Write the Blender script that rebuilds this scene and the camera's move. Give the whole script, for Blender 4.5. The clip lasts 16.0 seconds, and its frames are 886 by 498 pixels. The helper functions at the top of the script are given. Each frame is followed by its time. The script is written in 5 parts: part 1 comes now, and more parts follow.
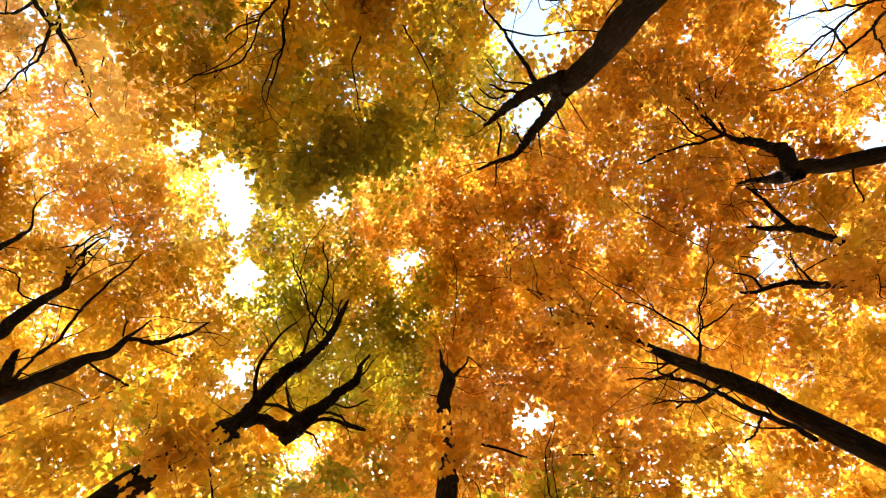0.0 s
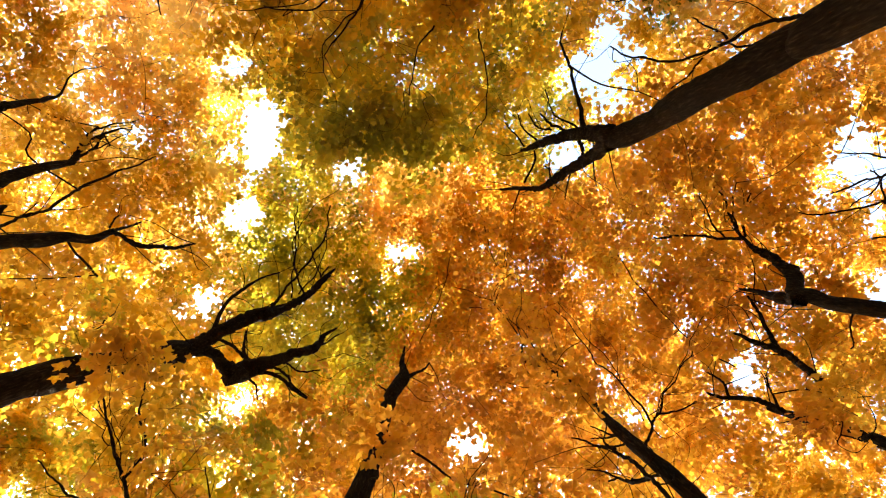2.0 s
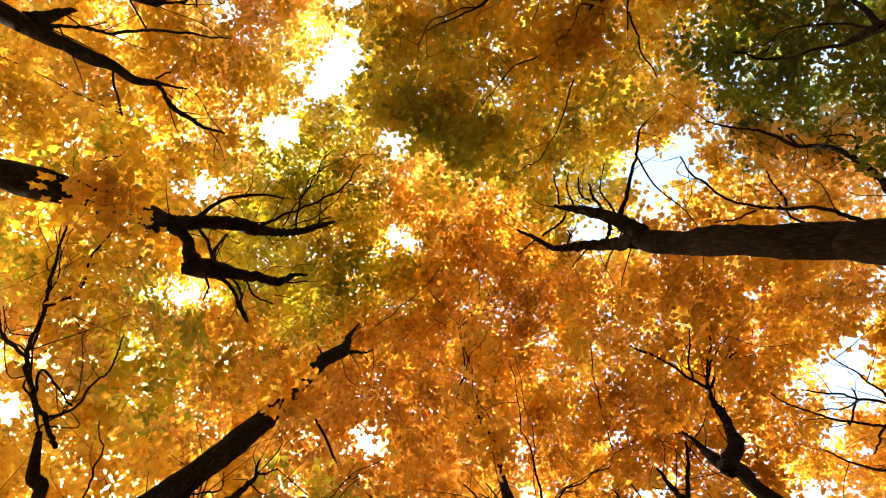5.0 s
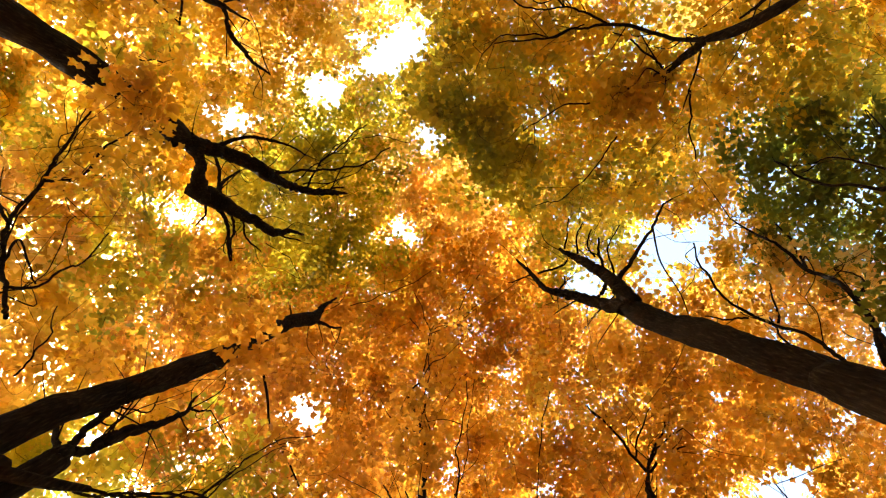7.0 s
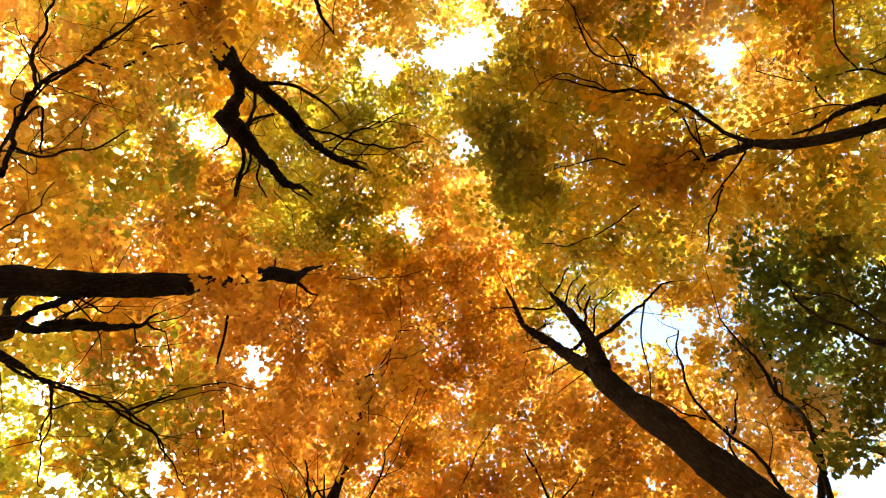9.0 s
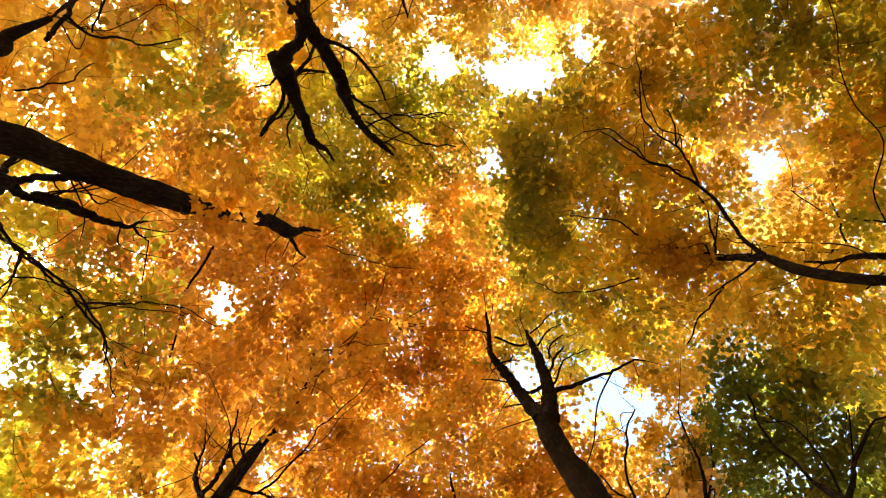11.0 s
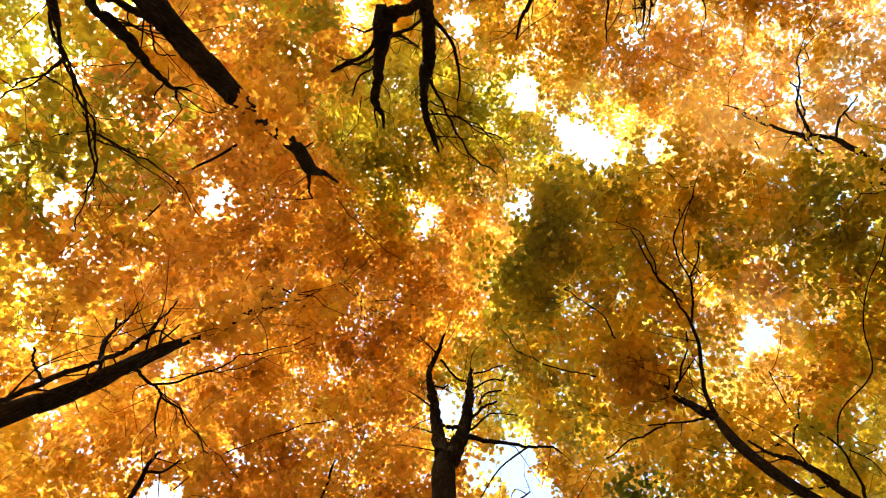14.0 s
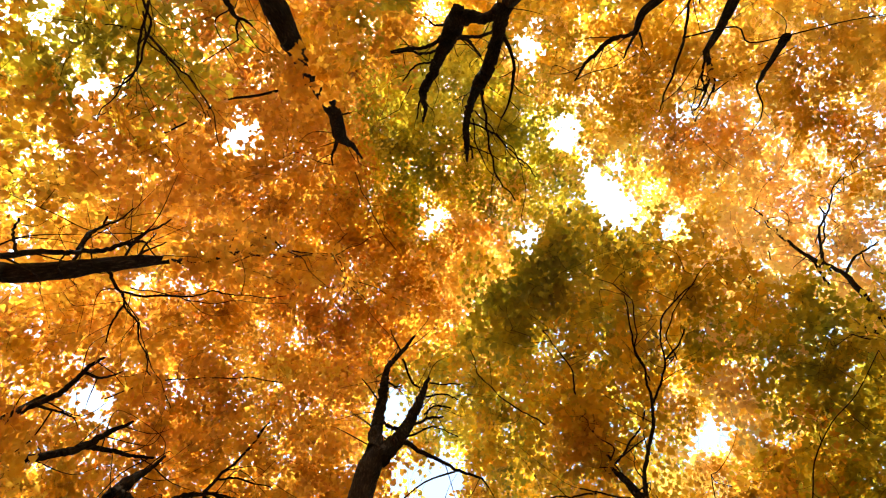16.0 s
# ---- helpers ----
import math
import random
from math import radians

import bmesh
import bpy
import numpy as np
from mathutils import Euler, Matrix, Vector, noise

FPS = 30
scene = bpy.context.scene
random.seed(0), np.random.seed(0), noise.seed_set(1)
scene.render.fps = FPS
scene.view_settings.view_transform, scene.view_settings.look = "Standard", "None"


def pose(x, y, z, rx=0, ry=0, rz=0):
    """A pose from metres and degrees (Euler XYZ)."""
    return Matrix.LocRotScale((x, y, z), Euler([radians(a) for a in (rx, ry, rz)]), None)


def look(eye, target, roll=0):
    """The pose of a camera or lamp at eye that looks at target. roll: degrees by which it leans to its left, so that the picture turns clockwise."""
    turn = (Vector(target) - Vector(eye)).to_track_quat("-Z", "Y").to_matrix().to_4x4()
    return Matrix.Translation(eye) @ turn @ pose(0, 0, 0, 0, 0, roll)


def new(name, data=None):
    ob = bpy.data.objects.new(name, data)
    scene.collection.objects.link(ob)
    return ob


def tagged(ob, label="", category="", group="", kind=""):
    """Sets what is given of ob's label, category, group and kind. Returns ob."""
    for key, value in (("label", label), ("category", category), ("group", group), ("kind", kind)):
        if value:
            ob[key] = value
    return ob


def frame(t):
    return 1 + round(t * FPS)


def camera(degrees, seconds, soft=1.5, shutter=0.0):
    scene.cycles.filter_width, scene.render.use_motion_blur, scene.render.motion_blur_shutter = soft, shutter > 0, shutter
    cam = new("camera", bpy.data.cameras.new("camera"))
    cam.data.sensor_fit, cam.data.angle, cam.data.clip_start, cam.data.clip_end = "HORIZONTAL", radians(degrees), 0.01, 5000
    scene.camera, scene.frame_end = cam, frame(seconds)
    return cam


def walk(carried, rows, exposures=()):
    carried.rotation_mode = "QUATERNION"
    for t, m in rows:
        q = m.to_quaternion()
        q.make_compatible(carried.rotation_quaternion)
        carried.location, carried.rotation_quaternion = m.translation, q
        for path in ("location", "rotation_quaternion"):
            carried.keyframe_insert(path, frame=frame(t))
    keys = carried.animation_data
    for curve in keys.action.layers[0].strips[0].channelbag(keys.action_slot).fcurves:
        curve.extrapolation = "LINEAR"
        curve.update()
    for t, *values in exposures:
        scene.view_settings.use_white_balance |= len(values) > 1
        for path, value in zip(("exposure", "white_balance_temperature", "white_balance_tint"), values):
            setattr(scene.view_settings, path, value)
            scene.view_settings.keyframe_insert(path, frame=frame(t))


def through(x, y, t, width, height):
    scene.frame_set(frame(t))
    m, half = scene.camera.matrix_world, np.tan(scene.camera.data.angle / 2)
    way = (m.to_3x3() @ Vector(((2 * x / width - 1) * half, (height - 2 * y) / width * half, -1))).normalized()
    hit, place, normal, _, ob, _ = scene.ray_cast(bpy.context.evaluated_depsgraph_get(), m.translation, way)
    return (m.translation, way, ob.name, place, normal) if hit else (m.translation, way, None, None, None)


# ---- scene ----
cam = camera(93.83, 16.0, soft=1.14)

# The camera lies on its back at eye height and turns about the upright axis, a little off its own line of sight.
EYE = Vector((0, 0, 1.6))
TILT = pose(0, 0, 0, -0.62, 0, 0) @ pose(0, 0, 0, 0, 2.392, 0) @ pose(0, 0, 0, 180, 0, 0)
# seconds, turn about the upright axis, and the slight sway of that axis, in degrees
TURNS = [(0, -0.37, 0.24, -0.02), (1, 9.45, 0.09, -0.03), (2, 19.15, -0.04, -0.02), (3, 28.65, -0.14, -0.01), (4, 38.09, -0.2, 0.01),
         (5, 47.48, -0.23, 0.04), (6.5, 61.54, -0.21, 0.09), (8, 75.64, -0.15, 0.12), (9, 85.29, -0.09, 0.12), (10, 94.92, -0.02, 0.11),
         (11.5, 109.37, 0.07, 0.05), (13, 123.68, 0.13, -0.04), (14, 133.17, 0.15, -0.11), (15, 142.49, 0.16, -0.16), (16, 151.69, 0.15, -0.17)]
walk(cam, [(t, pose(*EYE, sx, sy, 0) @ pose(0, 0, 0, 0, 0, -a) @ TILT) for t, a, sx, sy in TURNS], exposures=[(0, 2.93, 7300, 8)])

# ---- light ----
SUN_AZIMUTH, SUN_HEIGHT = 97.0, 38.0      # degrees from +x towards +y, and above the horizon
world = bpy.data.worlds.new("autumn_sky")
scene.world = world
world.use_nodes = True
wn, wl = world.node_tree.nodes, world.node_tree.links
sky = wn.new("ShaderNodeTexSky")
sky.sky_type, sky.sun_disc = "NISHITA", False
sky.sun_elevation, sky.sun_rotation = radians(SUN_HEIGHT), radians(90 - SUN_AZIMUTH)
sky.dust_density, sky.air_density = 4.0, 1.0
wl.new(sky.outputs[0], wn["Background"].inputs[0])
wn["Background"].inputs[1].default_value = 0.15
sun = new("sun", bpy.data.lights.new("sun", "SUN"))
sun.data.energy, sun.data.angle, sun.data.color = 2.9, radians(0.6), (1.0, 0.93, 0.82)
sun_way = Vector((math.cos(radians(SUN_AZIMUTH)) * math.cos(radians(SUN_HEIGHT)), math.sin(radians(SUN_AZIMUTH)) * math.cos(radians(SUN_HEIGHT)), math.sin(radians(SUN_HEIGHT))))
sun.matrix_world = look(sun_way * 60, (0, 0, 0))


# ---- materials ----
def material(name):
    m = bpy.data.materials.new(name)
    m.use_nodes = True
    m.node_tree.nodes.clear()
    return m, m.node_tree.nodes, m.node_tree.links


def ramp(nodes, stops):
    r = nodes.new("ShaderNodeValToRGB")
    while len(r.color_ramp.elements) < len(stops):
        r.color_ramp.elements.new(0.5)
    for e, (at, c) in zip(r.color_ramp.elements, stops):
        e.position, e.color = at, (*c, 1)
    return r


def leaf_material(name, stops, through=0.68, single=False):
    """A thin leaf: part of the light is thrown back, part shines through; the hue drifts from leaf to leaf and spray to spray."""
    m, n, l = material(name)
    geo, tex, noise_n = n.new("ShaderNodeNewGeometry"), n.new("ShaderNodeTexCoord"), n.new("ShaderNodeTexNoise")
    noise_n.inputs["Scale"].default_value, noise_n.inputs["Detail"].default_value = 0.75, 4
    noise_n.inputs["Roughness"].default_value = 0.62
    l.new(tex.outputs["Object"], noise_n.inputs["Vector"])
    add = n.new("ShaderNodeMath"); add.operation = "MULTIPLY_ADD"
    add.inputs[1].default_value, add.inputs[2].default_value = 0.22, 0.07
    info = n.new("ShaderNodeObjectInfo")
    l.new(info.outputs["Random"] if single else geo.outputs["Random Per Island"], add.inputs[0])
    add2 = n.new("ShaderNodeMath"); add2.operation = "MULTIPLY_ADD"; add2.inputs[1].default_value = 2.3
    sub = n.new("ShaderNodeMath"); sub.operation = "SUBTRACT"; sub.inputs[1].default_value = 0.37
    l.new(noise_n.outputs["Fac"], sub.inputs[0]); l.new(sub.outputs[0], add2.inputs[0]); l.new(add.outputs[0], add2.inputs[2])
    r = ramp(n, stops)
    l.new(add2.outputs[0], r.inputs[0])
    # some leaves browner and duller; the spread also paints in sunlit leaves among shaded ones
    hop = n.new("ShaderNodeMath"); hop.operation = "MULTIPLY"; hop.inputs[1].default_value = 37.7
    cut = n.new("ShaderNodeMath"); cut.operation = "FRACT"
    l.new(info.outputs["Random"] if single else geo.outputs["Random Per Island"], hop.inputs[0]); l.new(hop.outputs[0], cut.inputs[0])
    dull = ramp(n, [(0.0, (0.64, 0.6, 0.52)), (0.22, (0.88, 0.86, 0.82)), (0.5, (1, 1, 1)), (1.0, (1.03, 1.03, 1.0))])
    patch = n.new("ShaderNodeTexNoise"); patch.inputs["Scale"].default_value, patch.inputs["Detail"].default_value = 1.1, 3
    l.new(tex.outputs["Object"], patch.inputs["Vector"])
    spread = n.new("ShaderNodeMath"); spread.operation = "MULTIPLY_ADD"; spread.inputs[1].default_value, spread.inputs[2].default_value = 3.6, -1.42
    l.new(patch.outputs["Fac"], spread.inputs[0])
    both = n.new("ShaderNodeMath"); both.operation = "MULTIPLY_ADD"; both.inputs[1].default_value = 0.5
    l.new(cut.outputs[0], both.inputs[0]); l.new(spread.outputs[0], both.inputs[2])
    l.new(both.outputs[0], dull.inputs[0])
    tone = n.new("ShaderNodeMix"); tone.data_type, tone.blend_type = "RGBA", "MULTIPLY"; tone.inputs[0].default_value = 1
    l.new(r.outputs[0], tone.inputs[6]); l.new(dull.outputs[0], tone.inputs[7])
    # veins and blotches within a leaf
    fine = n.new("ShaderNodeTexNoise"); fine.inputs["Scale"].default_value = 28
    l.new(tex.outputs["Object"], fine.inputs["Vector"])
    mul = n.new("ShaderNodeMix"); mul.data_type, mul.blend_type = "RGBA", "MULTIPLY"; mul.inputs[0].default_value = 0.35
    l.new(tone.outputs[2], mul.inputs[6]); l.new(fine.outputs["Color"], mul.inputs[7])
    back, front, gloss = n.new("ShaderNodeBsdfTranslucent"), n.new("ShaderNodeBsdfDiffuse"), n.new("ShaderNodeBsdfGlossy")
    gloss.inputs["Roughness"].default_value = 0.45
    for s in (back, front):
        l.new(tone.outputs[2] if s is back else mul.outputs[2], s.inputs["Color"])
    mix, mix2, out = n.new("ShaderNodeMixShader"), n.new("ShaderNodeMixShader"), n.new("ShaderNodeOutputMaterial")
    mix.inputs[0].default_value, mix2.inputs[0].default_value = through, 0.03
    l.new(front.outputs[0], mix.inputs[1]); l.new(back.outputs[0], mix.inputs[2])
    l.new(mix.outputs[0], mix2.inputs[1]); l.new(gloss.outputs[0], mix2.inputs[2]); l.new(mix2.outputs[0], out.inputs[0])
    return m


O = leaf_material("orange_leaf", [(0.05, (0.537, 0.225, 0.035)), (0.4, (0.659, 0.335, 0.040)), (0.7, (0.710, 0.419, 0.047)), (1.0, (0.725, 0.503, 0.064))])
R = leaf_material("rust_leaf", [(0.05, (0.506, 0.207, 0.032)), (0.45, (0.629, 0.301, 0.037)), (0.75, (0.680, 0.369, 0.045)), (1.0, (0.717, 0.456, 0.052))])
Y = leaf_material("golden_leaf", [(0.05, (0.564, 0.286, 0.034)), (0.4, (0.667, 0.399, 0.043)), (0.7, (0.703, 0.476, 0.054)), (1.0, (0.684, 0.524, 0.069))])
W = leaf_material("pale_gold_leaf", [(0.05, (0.851, 0.469, 0.106)), (0.4, (0.880, 0.570, 0.130)), (0.7, (0.880, 0.652, 0.152)), (1.0, (0.880, 0.692, 0.175))])
L = leaf_material("lime_leaf", [(0.05, (0.264, 0.273, 0.024)), (0.4, (0.422, 0.392, 0.033)), (0.7, (0.599, 0.491, 0.041)), (1.0, (0.670, 0.546, 0.043))])
G = leaf_material("green_leaf", [(0.05, (0.086, 0.121, 0.018)), (0.45, (0.165, 0.197, 0.023)), (0.75, (0.270, 0.280, 0.029)), (1.0, (0.424, 0.364, 0.038))])
E = leaf_material("olive_green_leaf", [(0.05, (0.289, 0.287, 0.028)), (0.4, (0.460, 0.392, 0.034)), (0.7, (0.678, 0.501, 0.043)), (1.0, (0.880, 0.596, 0.051))])
B = leaf_material("olive_brown_leaf", [(0.05, (0.409, 0.338, 0.031)), (0.35, (0.598, 0.400, 0.034)), (0.65, (0.773, 0.460, 0.041)), (1.0, (0.880, 0.560, 0.047))])
# Peach with the far crowns' haze and sunlight put into the colour.
P = leaf_material("hazed_peach_leaf", [(0.05, (0.880, 0.504, 0.171)), (0.45, (0.880, 0.613, 0.203)), (0.75, (0.880, 0.690, 0.220)), (1.0, (0.880, 0.765, 0.250))])


def bark_material():
    m, n, l = material("maple_bark")
    tex, mapn = n.new("ShaderNodeTexCoord"), n.new("ShaderNodeMapping")
    mapn.inputs["Scale"].default_value = (1, 1, 0.22)
    l.new(tex.outputs["Object"], mapn.inputs["Vector"])
    ridge, blot = n.new("ShaderNodeTexNoise"), n.new("ShaderNodeTexNoise")
    ridge.inputs["Scale"].default_value, ridge.inputs["Detail"].default_value = 34, 6
    blot.inputs["Scale"].default_value, blot.inputs["Detail"].default_value = 2.5, 3
    l.new(mapn.outputs[0], ridge.inputs["Vector"]); l.new(tex.outputs["Object"], blot.inputs["Vector"])
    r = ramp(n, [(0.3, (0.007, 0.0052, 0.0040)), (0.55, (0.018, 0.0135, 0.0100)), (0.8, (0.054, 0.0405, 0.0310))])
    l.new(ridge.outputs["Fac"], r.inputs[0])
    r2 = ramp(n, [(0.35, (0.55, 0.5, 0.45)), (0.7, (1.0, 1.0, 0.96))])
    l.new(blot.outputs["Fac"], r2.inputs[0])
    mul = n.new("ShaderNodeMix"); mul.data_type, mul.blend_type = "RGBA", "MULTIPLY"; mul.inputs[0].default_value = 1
    l.new(r.outputs[0], mul.inputs[6]); l.new(r2.outputs[0], mul.inputs[7])
    bump = n.new("ShaderNodeBump"); bump.inputs["Strength"].default_value, bump.inputs["Distance"].default_value = 0.8, 0.03
    l.new(ridge.outputs["Fac"], bump.inputs["Height"])
    p, out = n.new("ShaderNodeBsdfPrincipled"), n.new("ShaderNodeOutputMaterial")
    p.inputs["Roughness"].default_value, p.inputs["Specular IOR Level"].default_value = 0.95, 0.08
    l.new(mul.outputs[2], p.inputs["Base Color"]); l.new(bump.outputs[0], p.inputs["Normal"]); l.new(p.outputs[0], out.inputs[0])
    return m


BARK = bark_material()


def litter_material():
    m, n, l = material("leaf_litter")
    tex, a, b = n.new("ShaderNodeTexCoord"), n.new("ShaderNodeTexVoronoi"), n.new("ShaderNodeTexNoise")
    a.inputs["Scale"].default_value, b.inputs["Scale"].default_value = 9, 0.4
    for s in (a, b):
        l.new(tex.outputs["Object"], s.inputs["Vector"])
    r = ramp(n, [(0.0, (0.12, 0.06, 0.02)), (0.5, (0.35, 0.17, 0.04)), (1.0, (0.5, 0.28, 0.05))])
    sep = n.new("ShaderNodeSeparateColor"); l.new(a.outputs["Color"], sep.inputs[0]); l.new(sep.outputs[0], r.inputs[0])
    r2 = ramp(n, [(0.3, (0.6, 0.55, 0.5)), (0.7, (1, 1, 1))]); l.new(b.outputs["Fac"], r2.inputs[0])
    mul = n.new("ShaderNodeMix"); mul.data_type, mul.blend_type = "RGBA", "MULTIPLY"; mul.inputs[0].default_value = 1
    l.new(r.outputs[0], mul.inputs[6]); l.new(r2.outputs[0], mul.inputs[7])
    bump = n.new("ShaderNodeBump"); bump.inputs["Strength"].default_value, bump.inputs["Distance"].default_value = 0.7, 0.04
    l.new(a.outputs["Distance"], bump.inputs["Height"])
    p, out = n.new("ShaderNodeBsdfPrincipled"), n.new("ShaderNodeOutputMaterial")
    p.inputs["Roughness"].default_value = 0.85
    l.new(mul.outputs[2], p.inputs["Base Color"]); l.new(bump.outputs[0], p.inputs["Normal"]); l.new(p.outputs[0], out.inputs[0])
    return m


# ---- ground ----
def ground_height(x, y):
    return 0.12 * noise.noise(Vector((x * 0.12, y * 0.12, 3.3))) if x * x + y * y < 90 ** 2 else 0.0


def build_ground():
    rings = [0] + [1.35 ** k for k in range(0, 28)]
    verts, faces, sides = [(0, 0, ground_height(0, 0))], [], 48
    for r in rings[1:]:
        verts += [(r * math.cos(math.tau * k / sides), r * math.sin(math.tau * k / sides), ground_height(r * math.cos(math.tau * k / sides), r * math.sin(math.tau * k / sides))) for k in range(sides)]
    faces += [(0, 1 + k, 1 + (k + 1) % sides) for k in range(sides)]
    for i in range(len(rings) - 2):
        a, b = 1 + i * sides, 1 + (i + 1) * sides
        faces += [(a + k, b + k, b + (k + 1) % sides, a + (k + 1) % sides) for k in range(sides)]
    me = bpy.data.meshes.new("ground")
    me.from_pydata(verts, [], faces)
    me.materials.append(litter_material())
    tagged(new("ground", me), "forest floor under a brown layer of fallen maple leaves", "ground", kind="structure")


build_ground()

# ---- trees ----
rng = np.random.default_rng(11)
# Sky gaps cut to fit the camera's view: run over rise (x, y) and half width.
VIEW_GAPS = []
VIEW_GAPS += [(-0.754, -0.013, 0.014), (-0.724, -0.013, 0.029), (-0.807, -0.026, 0.016), (-0.495, -0.052, 0.019), (-0.446, -0.048, 0.034), (-0.438, -0.098, 0.046), (-0.462, -0.133, 0.050), (-0.261, -0.096, 0.014), (-0.485, -0.186, 0.025), (-0.456, -0.181, 0.033), (-0.600, -0.251, 0.020), (-0.561, -0.244, 0.037), (-0.256, -0.119, 0.013), (-0.227, -0.111, 0.034), (-0.917, -0.554, 0.023), (-0.962, -0.678, 0.023), (-0.279, -0.241, 0.011), (-0.560, -0.873, 0.026), (-0.416, -0.728, 0.025), (-0.433, -0.776, 0.026), (-0.395, -0.771, 0.037), (-0.367, -0.745, 0.029), (-0.343, -1.117, 0.018), (0.046, -0.499, 0.017), (0.149, -0.588, 0.017), (0.101, -0.352, 0.018), (0.276, -0.695, 0.020), (0.184, -0.463, 0.013), (0.259, -0.637, 0.025), (0.236, -0.537, 0.040), (0.267, -0.606, 0.031), (0.257, -0.583, 0.031)]
VIEW_GAPS += [(0.229, -0.481, 0.025), (0.269, -0.542, 0.020), (0.287, -0.570, 0.039), (0.264, -0.517, 0.025), (0.335, -0.611, 0.031), (0.284, -0.496, 0.025), (0.321, -0.488, 0.039), (0.300, -0.449, 0.025), (0.223, -0.302, 0.028), (0.286, -0.364, 0.014), (0.258, -0.316, 0.046), (0.299, -0.335, 0.012), (0.646, -0.509, 0.020), (0.928, -0.604, 0.061), (0.957, -0.539, 0.055), (1.031, -0.568, 0.055), (0.987, -0.469, 0.029), (1.060, -0.442, 0.036), (1.135, -0.471, 0.029), (0.474, -0.131, 0.014), (1.020, -0.278, 0.023), (1.148, -0.285, 0.053), (1.130, -0.235, 0.029), (0.357, -0.071, 0.017), (0.854, -0.156, 0.018), (0.382, -0.055, 0.020), (0.442, -0.036, 0.012), (0.877, 0.025, 0.017), (0.847, 0.031, 0.037), (0.862, 0.060, 0.040), (1.091, 0.162, 0.020), (0.883, 0.135, 0.014)]
VIEW_GAPS += [(1.143, 0.184, 0.020), (0.535, 0.172, 0.016), (0.623, 0.219, 0.014), (0.796, 0.520, 0.021), (0.681, 0.459, 0.016), (0.657, 0.652, 0.017), (0.570, 0.713, 0.023), (0.538, 0.708, 0.017), (0.352, 0.465, 0.017), (0.509, 0.696, 0.036), (0.296, 0.417, 0.019), (0.482, 0.679, 0.028), (0.271, 0.387, 0.016), (0.451, 0.656, 0.014), (0.317, 0.492, 0.011), (0.502, 0.779, 0.017), (0.254, 0.428, 0.036), (0.273, 0.475, 0.012), (0.256, 0.462, 0.019), (0.233, 0.462, 0.025), (0.322, 1.031, 0.018), (0.254, 0.979, 0.023), (0.197, 1.036, 0.023), (-0.019, 0.204, 0.011), (-0.215, 0.711, 0.017), (-0.209, 0.650, 0.010), (-0.379, 0.985, 0.042), (-0.421, 0.992, 0.026), (-0.295, 0.671, 0.012), (-0.312, 0.656, 0.012), (-0.251, 0.457, 0.027), (-0.285, 0.483, 0.016)]
VIEW_GAPS += [(-0.026, 0.032, 0.030), (-0.053, 0.059, 0.020), (-0.049, 0.037, 0.024), (-0.071, 0.052, 0.024), (-0.514, 0.350, 0.012), (-0.495, 0.337, 0.027), (-0.449, 0.291, 0.040), (-0.433, 0.258, 0.019), (-0.428, 0.244, 0.016), (-0.087, 0.039, 0.016), (-0.566, 0.242, 0.020), (-0.440, 0.110, 0.020), (-0.427, 0.070, 0.040)]


def smooth_path(points, per=6):
    """A rounded line through (x, y, z, radius) points."""
    p = np.array(points, float)
    p = np.vstack([2 * p[0] - p[1], p, 2 * p[-1] - p[-2]])
    out = []
    for i in range(1, len(p) - 2):
        for s in np.linspace(0, 1, per, endpoint=False):
            a, b, c, d = p[i - 1:i + 3]
            out.append(0.5 * (2 * b + (c - a) * s + (2 * a - 5 * b + 4 * c - d) * s ** 2 + (3 * b - a - 3 * c + d) * s ** 3))
    out.append(p[-2])
    out = np.array(out)
    out[:, 3] = np.maximum(out[:, 3], 0.003)
    return out


def tube(path, sides, knobs=0.0, seed=0.0):
    """Vertices and faces of a tapering, slightly knotty stem along a path of (x, y, z, radius)."""
    n = len(path)
    pos, rad = path[:, :3], path[:, 3]
    tan = np.gradient(pos, axis=0)
    tan /= np.linalg.norm(tan, axis=1)[:, None] + 1e-9
    ref = np.array((0.31, 0.95, 0.05))
    e1 = np.cross(tan, ref); e1 /= np.linalg.norm(e1, axis=1)[:, None] + 1e-9
    e2 = np.cross(tan, e1)
    ang = np.linspace(0, math.tau, sides, endpoint=False)
    wob = np.ones((n, sides))
    if knobs:
        for i in range(n):
            for k in range(sides):
                v = Vector((math.cos(ang[k]) * 1.3, math.sin(ang[k]) * 1.3, pos[i, 2] * 1.4 + seed))
                wob[i, k] = 1 + knobs * noise.noise(v * 1.2) + 0.5 * knobs * noise.noise(v * 4.0)
    ring = pos[:, None] + (rad[:, None] * wob)[..., None] * (np.cos(ang)[None, :, None] * e1[:, None] + np.sin(ang)[None, :, None] * e2[:, None])
    verts = np.vstack([ring.reshape(-1, 3), pos[-1] + tan[-1] * rad[-1]])
    i, k = np.meshgrid(np.arange(n - 1), np.arange(sides), indexing="ij")
    a, b = i * sides + k, i * sides + (k + 1) % sides
    faces = np.stack([a, b, b + sides, a + sides], -1).reshape(-1, 4).tolist()
    top = (n - 1) * sides
    faces += [[top + j, top + (j + 1) % sides, n * sides] for j in range(sides)]
    return verts.tolist(), faces


